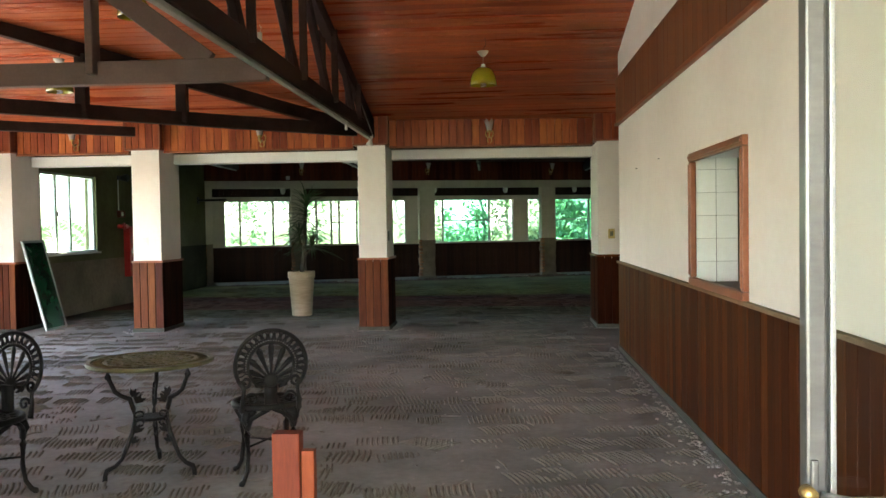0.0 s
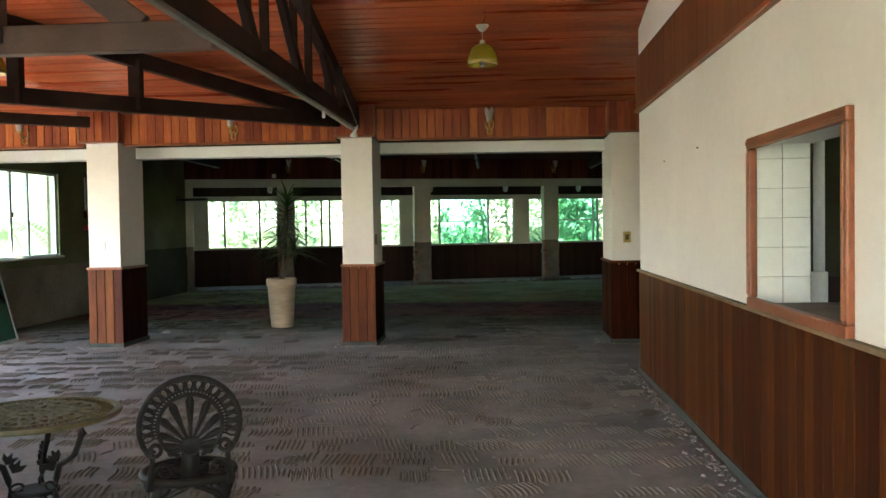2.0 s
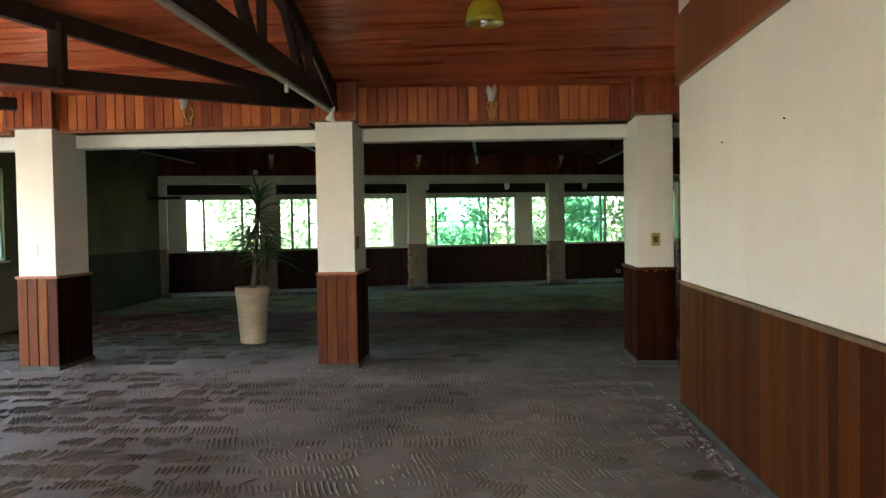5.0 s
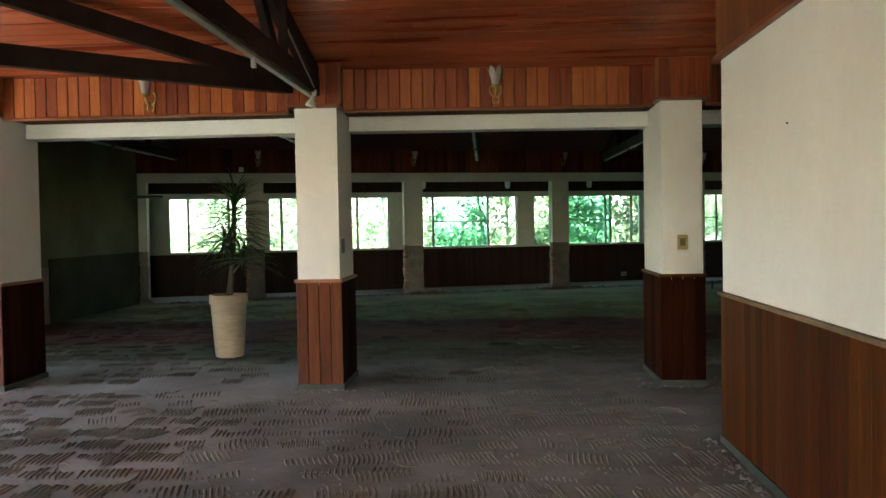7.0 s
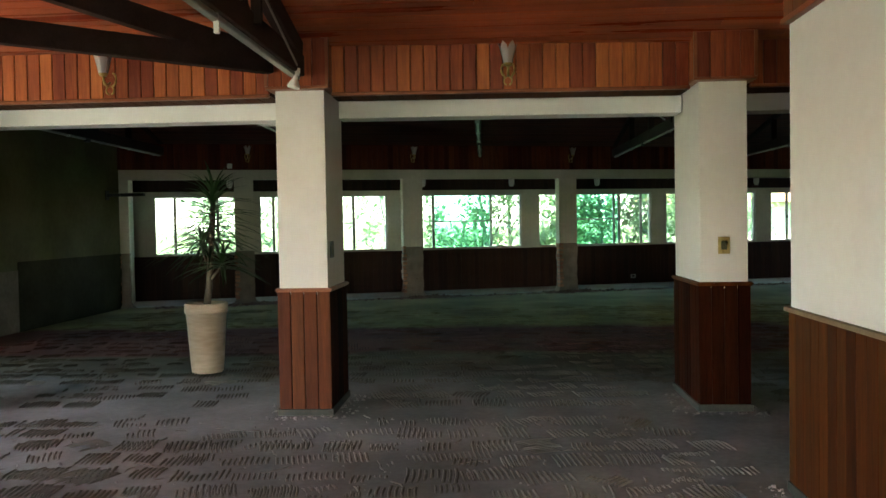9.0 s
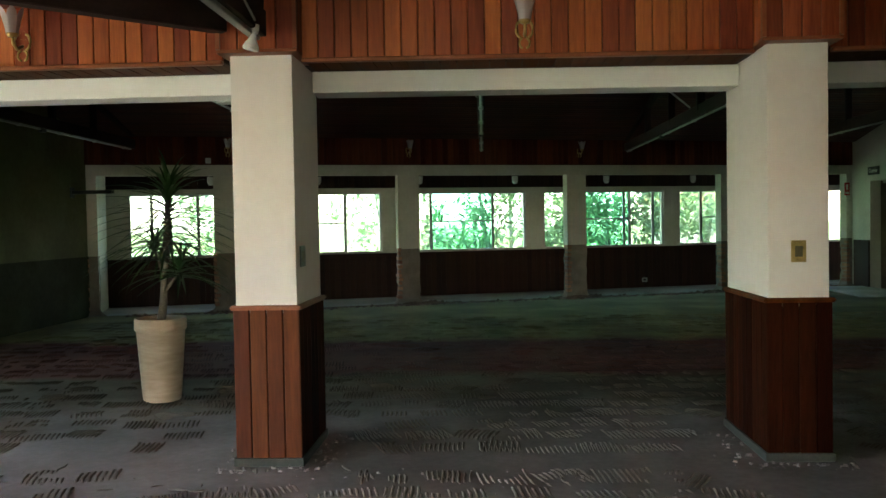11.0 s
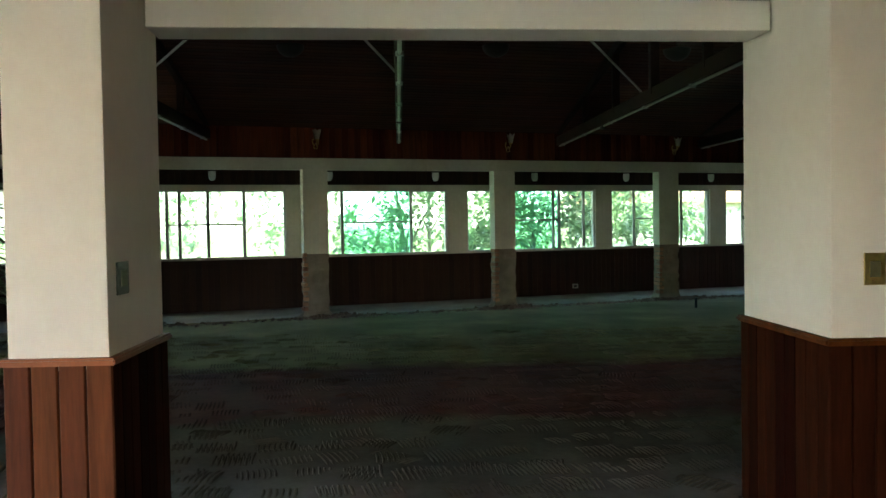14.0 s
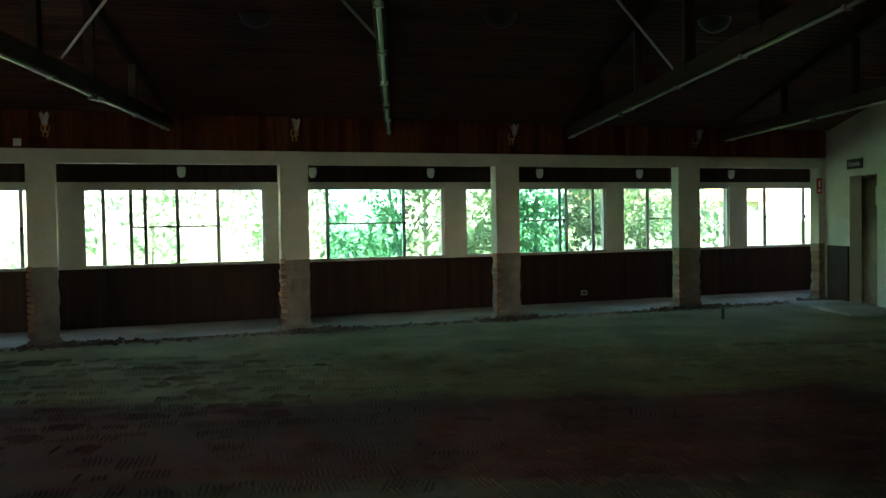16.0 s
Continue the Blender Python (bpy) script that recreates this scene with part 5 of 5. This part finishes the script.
plate("white plastic light switch on the column", pose(-4.27, 11.042, 1.20), 0.075, 0.11, M_WHITE, M_WHITE)
plate("brass framed light switch plate on the column", pose(1.851, 11.132, 1.215), 0.085, 0.125, M_BRASS, M_TABLE)
plate("tarnished outlet plate on the column side", pose(-1.052, 11.2, 1.228, 0, 0, 90), 0.13, 0.125, M_LATCH, M_TABLE, "outlet_plate")
plate("small metal outlet low on the wainscot", BACK @ pose(2.59, GN - 0.028, 0.10), 0.13, 0.09, M_STEEL, M_LATCH, "outlet_plate")
plate("loose white box on the fascia", BACK @ pose(-6.67, -0.04, 2.53), 0.09, 0.09, M_WHITE, M_WHITE, "junction_box")

sign = thing("door_sign", "dark sign board with pale lettering over the doorway", "sign")
part("board", blk(-0.02, 0.0, -0.24, 0.24, -0.08, 0.08, 0.003), M_LATCH, sign)
fc = bpy.data.curves.new("lettering", "FONT")
fc.body, fc.size, fc.align_x, fc.align_y, fc.extrude = "Cozinha", 0.11, "CENTER", "CENTER", 0.002
fc.materials.append(M_WHITE)
lt = new("lettering", fc)
lt.parent = sign
lt.matrix_basis = pose(-0.023, 0, 0, 90, 0, -90)
sign.matrix_basis = pose(7.4, 23.2, 2.29)
ext = thing("safety_sign", "red and white safety sign on the pillar", "sign")
part("plate", blk(-0.06, 0.06, -0.006, 0, -0.13, 0.13, 0.001), M_RED, ext)
part("symbol_bar", blk(-0.02, 0.02, -0.009, -0.006, -0.02, 0.09, 0.001), M_WHITE, ext)
part("symbol_bar", blk(-0.04, 0.04, -0.009, -0.006, -0.10, -0.06, 0.001), M_WHITE, ext)
ext.matrix_basis = BACK @ pose(5.87, -0.002, 1.98)

dr_ = thing("door_far", "grey door standing open in the far doorway", "door", kind="structure")
leaf = part("leaf", blk(0, 0.04, 0, 0.9, 0.01, 2.05, 0.003), M_DIRTY, dr_)
# Pale panel added in place of a bright window in the passage.
part("notice", blk(-0.004, 0.0, 0.08, 0.42, 1.62, 1.92, 0.001), M_FRAME, leaf, "pale panel for the bright passage window")
part("frame_jamb", blk(-0.22, -0.18, -0.2, -0.14, 0, 2.1), M_DARKBOARD, dr_)
dr_.matrix_basis = pose(7.65, 22.62, 0)
dsh = thing("wall_dado_stub", "dark boarded dado piece beside the doorway", "panel", kind="structure")
part("panel", blk(7.37, 7.4, 23.4, 24.1, 0, 0.95), M_DARKBOARD, dsh)
for y, z in ((7.99, 1.856), (6.85, 1.863)):
    h = thing("wall_hook", "tiny dark nail in the plaster wall", "nail", "wall nails")
    bm = bmesh.new()
    tube(bm, [(0, 0, 0), (-0.01, 0, 0.002)], 0.0045, 6)
    part("nail", bm, M_LATCH, h)
    h.matrix_basis = pose(HX, y, z)
lit = thing("tube_lamp", "white tube lamp end under the beam", "lamp")
part("body", blk(-1.75, -1.48, 11.81, 11.91, 2.25, 2.28, 0.004), M_WHITE, lit)
part("bracket", timber((-1.6, 11.86, 2.25), (-1.48, 11.86, 2.19), 0.02, 0.01, 0), M_WHITE, lit)


# ---- floor relief: combed tile adhesive, rubble, ledges ----


def combed(name, x0, x1, y0, y1, size, segs, keep, seed, label):
    """Combed beds of adhesive, one or two to a former tile, broken off unevenly on the smooth screed."""
    rnd = random.Random(seed)
    verts, faces = [], []
    turn = Matrix.Rotation(radians(4), 3, "Z")
    nx, ny = int((x1 - x0) / size), int((y1 - y0) / size)
    for i in range(nx):
        for j in range(ny):
            cx, cy = x0 + (i + 0.5) * size + (0.5 * size if j % 2 else 0), y0 + (j + 0.5) * size
            dense = noise.noise(Vector((cx * 0.7, cy * 0.7, 3.1)))
            if rnd.random() > keep + 0.5 * dense:
                continue
            if any(a - 0.3 < cx < b + 0.3 and 10.75 < cy < 12.2 for a, b in COLS) or cx > x1 - 0.1:
                continue
            lean = 96 + 14 * noise.noise(Vector((cx * 0.6, cy * 0.6, 9.0)))
            for bed in range(1 if rnd.random() < 0.55 else 2):
                ang = radians(lean + rnd.gauss(0, 6)) if rnd.random() < 0.9 else radians(rnd.gauss(50, 20))
                curve = rnd.gauss(0, 0.45)
                d, s = Vector((math.cos(ang), math.sin(ang), 0)), Vector((-math.sin(ang), math.cos(ang), 0))
                pitch = rnd.uniform(0.029, 0.035)
                across, deep = size * rnd.uniform(0.32, 0.56), size * rnd.uniform(0.26, 0.52)
                ox, oy = cx + rnd.uniform(-1, 1) * (0.5 * size - across * 0.9), cy + rnd.uniform(-1, 1) * (0.5 * size - deep * 0.9)
                bite = rnd.uniform(0, 10)
                for k in range(int(2 * across / pitch)):
                    o = -across + (k + 0.5) * pitch
                    a = -deep * (0.85 + 0.35 * noise.noise(Vector((o * 14, bite, 0))) + rnd.uniform(-0.08, 0.08))
                    b = deep * (0.85 + 0.4 * noise.noise(Vector((o * 14, bite, 5))) + rnd.uniform(-0.08, 0.08))
                    run = []
                    for q in range(segs + 1):
                        t = a + (b - a) * q / segs
                        p = Vector((ox, oy, 0)) + turn @ (d * t + s * (o + curve * t * t + rnd.uniform(-0.0016, 0.0016)))
                        hgt = 0.010 * (0.85 + 0.55 * noise.noise(Vector((p.x * 9, p.y * 9, 0.5))))
                        if noise.noise(Vector((p.x * 5.2, p.y * 5.2, 7.7))) < -0.3 or q in (0, segs):
                            hgt = 0.0004
                        run.append((p, max(hgt, 0.0004)))
                    base = len(verts)
                    w = pitch * rnd.uniform(0.22, 0.31)
                    for p, h in run:
                        verts += [p - s * w, p - s * w * 0.4 + Vector((0, 0, h)), p + s * w * 0.4 + Vector((0, 0, h)), p + s * w]
                    for q in range(segs):
                        u = base + 4 * q
                        if run[q][1] < 0.001 and run[q + 1][1] < 0.001:
                            continue
                        for e in range(3):
                            faces.append((u + e, u + e + 1, u + e + 5, u + e + 4))
    me = bpy.data.meshes.new(name)
    me.from_pydata([(v.x, v.y, v.z + 0.0004) for v in verts], [], faces)
    me.materials.append(M_ADHESIVE)
    o = new(name, me)
    o.parent = floor
    tagged(o, label, kind="stuff")
    return o


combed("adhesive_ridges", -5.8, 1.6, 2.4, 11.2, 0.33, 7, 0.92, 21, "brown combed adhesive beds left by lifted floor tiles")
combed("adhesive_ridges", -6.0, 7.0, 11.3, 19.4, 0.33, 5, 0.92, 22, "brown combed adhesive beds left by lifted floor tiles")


def cracks(name, n, seed, label):
    """Short broken lines of raised mortar where tile joints ran."""
    rnd = random.Random(seed)
    bm = bmesh.new()
    for i in range(n):
        x, y = rnd.uniform(-5.6, 1.5), rnd.uniform(3.0, 11.0)
        a = radians(rnd.choice((4, 94, 94)) + rnd.gauss(0, 12))
        pts, p = [], Vector((x, y, 0.002))
        for k in range(rnd.randrange(3, 8)):
            pts.append(p.copy())
            a += rnd.gauss(0, 0.35)
            p += Vector((math.cos(a), math.sin(a), 0)) * rnd.uniform(0.02, 0.05)
        if pts[-1].x < 1.6:
            tube(bm, pts, [0.002] + [rnd.uniform(0.004, 0.008) for q in pts[2:]] + [0.002], 5)
    o = part(name, bm, M_ADHESIVE, floor)
    return tagged(o, label, kind="stuff")


cracks("mortar_lines", 230, 61, "broken dark mortar lines where tile joints ran")

M_CHIP = surface("pale_mortar_chips", (0.22, 0.20, 0.18), (0.36, 0.33, 0.30), (12, 12, 12), 0.95, 0.5)


def chips(name, place, n, smin, smax, seed, label, material=M_CHIP):
    rnd = random.Random(seed)
    verts, faces = [], []
    for i in range(n):
        x, y = place(rnd)
        s = smin + (smax - smin) * rnd.random() ** 3
        base = len(verts)
        for k in range(5):
            a = k * math.tau / 5 + rnd.uniform(-0.4, 0.4)
            r = s * rnd.uniform(0.6, 1.2)
            verts.append((x + r * math.cos(a), y + r * math.sin(a), 0.0))
        for k in range(5):
            vx, vy, _ = verts[base + k]
            verts.append((x + (vx - x) * rnd.uniform(0.35, 0.8), y + (vy - y) * rnd.uniform(0.35, 0.8), s * rnd.uniform(0.35, 0.8)))
        for k in range(5):
            faces.append((base + k, base + (k + 1) % 5, base + 5 + (k + 1) % 5, base + 5 + k))
        faces.append(tuple(base + 5 + k for k in range(5)))
    me = bpy.data.meshes.new(name)
    me.from_pydata(verts, [], faces)
    me.materials.append(material)
    return tagged(new(name, me), label, "rubble", kind="stuff")


chips("mortar_chips", lambda r: (HX - 0.05 - abs(r.gauss(0, 0.06)), r.uniform(3.0, 9.3)), 1000, 0.003, 0.020, 31, "pale mortar crumbs along the wainscot foot")
chips("mortar_chips", lambda r: (r.uniform(-5.5, 1.5), r.uniform(3.0, 11.0)), 900, 0.003, 0.014, 32, "pale mortar crumbs strewn over the floor")


def round_columns(r):
    a, b = COLS[r.randrange(1, 4)]
    side = r.randrange(3)
    if side == 0:
        return r.uniform(a - 0.1, b + 0.1), (11.08 if a > 1 else 10.99) - abs(r.gauss(0, 0.07))
    return (a - 0.03 - abs(r.gauss(0, 0.08)) if side == 1 else b + 0.03 + abs(r.gauss(0, 0.08))), r.uniform(10.95, 11.8)


chips("mortar_chips", round_columns, 520, 0.003, 0.022, 33, "pale mortar crumbs round the column feet")
M_RUBBLE = surface("dark_earth_rubble", (0.085, 0.050, 0.036), (0.20, 0.14, 0.105), (9, 9, 9), 1.0, 0.6)


def along_row(r):
    p = B(r.uniform(-8.0, 6.0), -0.22 + r.gauss(0, 0.09), 0)
    return p.x, p.y


chips("broken_rubble", along_row, 2200, 0.004, 0.045, 34, "dark broken mortar along the lifted floor edge", M_RUBBLE)


def at_pillars(r):
    p = B((-6.14, -3.1, -0.03, 3.12, 5.85)[r.randrange(5)] + r.gauss(0.05, 0.28), -0.06 + r.gauss(0, 0.10), 0)
    return p.x, p.y


chips("broken_rubble", at_pillars, 1300, 0.01, 0.065, 35, "heaps of broken render at the pillar feet", M_RUBBLE)

# gallery floor, a step lower, with a broken edge
M_GALFLOOR = surface("gallery_screed", (0.30, 0.29, 0.27), (0.46, 0.45, 0.42), (1.5, 1.5, 1.5), 0.75, 0.3, stain=0.3)
bm = bmesh.new()
n = 420
rows_ = []
for i in range(n + 1):
    s = -9.0 + 18.2 * i / n
    e = 0.02 + 0.05 * noise.noise(Vector((s * 2.1, 0.3, 0))) + 0.03 * noise.noise(Vector((s * 9, 0.9, 0))) + 0.02 * noise.noise(Vector((s * 23, 1.9, 0)))
    lift = 0.012 * noise.noise(Vector((s * 6, 4.0, 0)))
    rows_.append([bm.verts.new(B(s, q, z)) for q, z in ((-0.14, 0.001), (e - 0.03, 0.006 + lift), (e, -0.004 + lift), (e + 0.015, -0.05), (e + 0.06, -0.075))])
for a, b in zip(rows_, rows_[1:]):
    for k in range(4):
        bm.faces.new((a[k], b[k], b[k + 1], a[k + 1]))
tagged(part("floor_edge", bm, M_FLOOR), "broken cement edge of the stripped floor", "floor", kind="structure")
bm = bmesh.new()
box(bm, -9.0, 9.2, -0.12, GN, -0.25, -0.07, BACK)
tagged(part("floor_gallery", bm, M_GALFLOOR), "paler screed of the gallery, a low step down", "floor", kind="structure")
tagged(part("floor_door_ledge", blk(6.5, 7.4, 21.6, 23.7, 0.0, 0.04, 0.006), M_GALFLOOR), "low screed ledge by the doorway", "floor", kind="structure")
stub = thing("pipe_stub", "short dark pipe stub rising from the floor", "pipe")
bm = bmesh.new()
tube(bm, [(0, 0, 0), (0, 0, 0.16)], 0.022, 10)
part("pipe", bm, M_LATCH, stub)
stub.matrix_basis = pose(4.64, 21.65, 0)


# ---- outside ----
def leafy(name, label, base, height, spread, crown_z, seed, leaves=2600, size=0.17):
    rnd = random.Random(seed)
    t = thing(name, label, "tree", "garden trees")
    bm = bmesh.new()
    pts = [Vector((rnd.uniform(-0.1, 0.1) * k, rnd.uniform(-0.1, 0.1) * k, height * 0.75 * k / 4)) for k in range(5)]
    tube(bm, pts, [0.08, 0.06, 0.05, 0.035, 0.02], 8)
    tips = []
    for k in range(5):
        p = pts[1 + k % 4]
        q = p + Vector((rnd.uniform(-1, 1) * spread * 0.8, rnd.uniform(-1, 1) * spread * 0.8, rnd.uniform(0.1, 0.8) * height * 0.4))
        tube(bm, [p, p.lerp(q, 0.5) + Vector((0, 0, 0.2)), q], [0.035, 0.022, 0.01], 6)
        tips.append(q)
    part("trunk", bm, M_PALEBARK, t)
    verts, faces = [], []
    clumps = []
    for k in range(46):
        a, r = rnd.uniform(0, math.tau), spread * math.sqrt(rnd.random())
        z = crown_z + (height - crown_z) * rnd.random()
        clumps.append((Vector((r * math.cos(a), r * math.sin(a), z)), rnd.uniform(0.35, 0.9)))
    clumps += [(q, 0.7) for q in tips]
    for i in range(leaves):
        c, rad = clumps[rnd.randrange(len(clumps))]
        p = c + Vector((rnd.gauss(0, 1), rnd.gauss(0, 1), rnd.gauss(0, 0.7))) * rad * 0.6
        d = Vector((rnd.uniform(-1, 1), rnd.uniform(-1, 1), rnd.uniform(-0.9, 0.3))).normalized()
        s = d.cross(Vector((rnd.uniform(-0.4, 0.4), rnd.uniform(-0.4, 0.4), 1))).normalized()
        ln = size * rnd.uniform(0.6, 1.3)
        k = len(verts)
        verts += [p, p + d * ln * 0.45 + s * ln * 0.22, p + d * ln, p + d * ln * 0.45 - s * ln * 0.22]
        faces.append((k, k + 1, k + 2, k + 3))
    me = bpy.data.meshes.new("crown")
    me.from_pydata([tuple(v) for v in verts], [], faces)
    me.materials.append(M_TREELEAF)
    o = new("crown", me)
    o.parent = t
    t.matrix_basis = Matrix.Translation(base)
    return t


for i, (s, n, h, sp, cz, lv, sz) in enumerate(((-10.0, 19, 8.0, 3.4, 0.3, 3400, 0.34), (-4.5, 21, 9.0, 3.6, 0.6, 2600, 0.34), (-0.6, 17, 8.0, 3.2, 0.0, 4200, 0.31), (0.9, 8.6, 5.5, 2.0, -0.2, 4800, 0.25), (4.2, 7.6, 5.5, 2.1, -0.3, 7400, 0.25), (7.6, 8.2, 5.5, 2.2, -0.2, 5400, 0.25), (3.5, 14, 8.0, 3.6, 0.2, 4800, 0.31), (11.0, 15, 8.0, 3.2, 0.4, 2800, 0.31))):
    p = B(s, n, -0.4)
    leafy("tree", "leafy garden tree in full sun behind the windows", p, h, sp, cz, 10 + i, lv, sz)


def palm(base, seed):
    rnd = random.Random(seed)
    t = thing("palm_tree", "garden palm with arching feathered fronds", "palm", "garden trees")
    bm = bmesh.new()
    tube(bm, [(0, 0, 0), (0.05, 0, 0.8), (0.08, 0.03, 1.7)], [0.13, 0.10, 0.08], 10)
    part("trunk", bm, M_PALEBARK, t)
    for k in range(11):
        az = k * math.tau / 11 + rnd.uniform(-0.2, 0.2)
        d = Vector((math.cos(az), math.sin(az), 0))
        bm = bmesh.new()
        pts = [Vector((0.08, 0.03, 1.7)) + d * 1.7 * f + Vector((0, 0, 1.0 * f - 1.35 * f * f)) for f in [q / 8 for q in range(9)]]
        tube(bm, pts, 0.012, 5)
        for q in range(1, 9):
            for e in range(3):
                p = pts[q - 1].lerp(pts[q], e / 3)
                for sd in (-1, 1):
                    side = Vector((-d.y, d.x, 0)) * sd
                    tip = p + side * 0.42 + d * 0.16 + Vector((0, 0, -0.2))
                    m = p.lerp(tip, 0.5) + Vector((0, 0, 0.04))
                    vs = [bm.verts.new(x) for x in (p - d * 0.012, m - d * 0.016, tip, m + d * 0.016, p + d * 0.012)]
                    bm.faces.new(vs)
        part("frond", bm, M_TREELEAF, t)
    t.matrix_basis = Matrix.Translation(base)


palm((-8.6, 15.6, -0.3), 3)
palm((-10.4, 18.6, -0.3), 5)

# neighbouring roof beyond the last windows
nb = thing("garden_house", "low garden house with a tiled roof", "house")
part("wall", blk(0, 6, 0, 4, -0.4, 2.2), M_FAR, nb)
bm = bmesh.new()
v = [bm.verts.new(p) for p in ((-0.6, -0.6, 2.1), (6.6, -0.6, 2.1), (6.6, 4.6, 2.1), (-0.6, 4.6, 2.1), (-0.6, 2, 3.5), (6.6, 2, 3.5))]
for f in ((0, 1, 5, 4), (2, 3, 4, 5), (0, 4, 3), (1, 2, 5), (0, 3, 2, 1)):
    bm.faces.new([v[k] for k in f])
part("roof", bm, M_TILEROOF, nb)
nb.matrix_basis = BACK @ pose(12.5, 15.0, 0, 0, 0, 12)
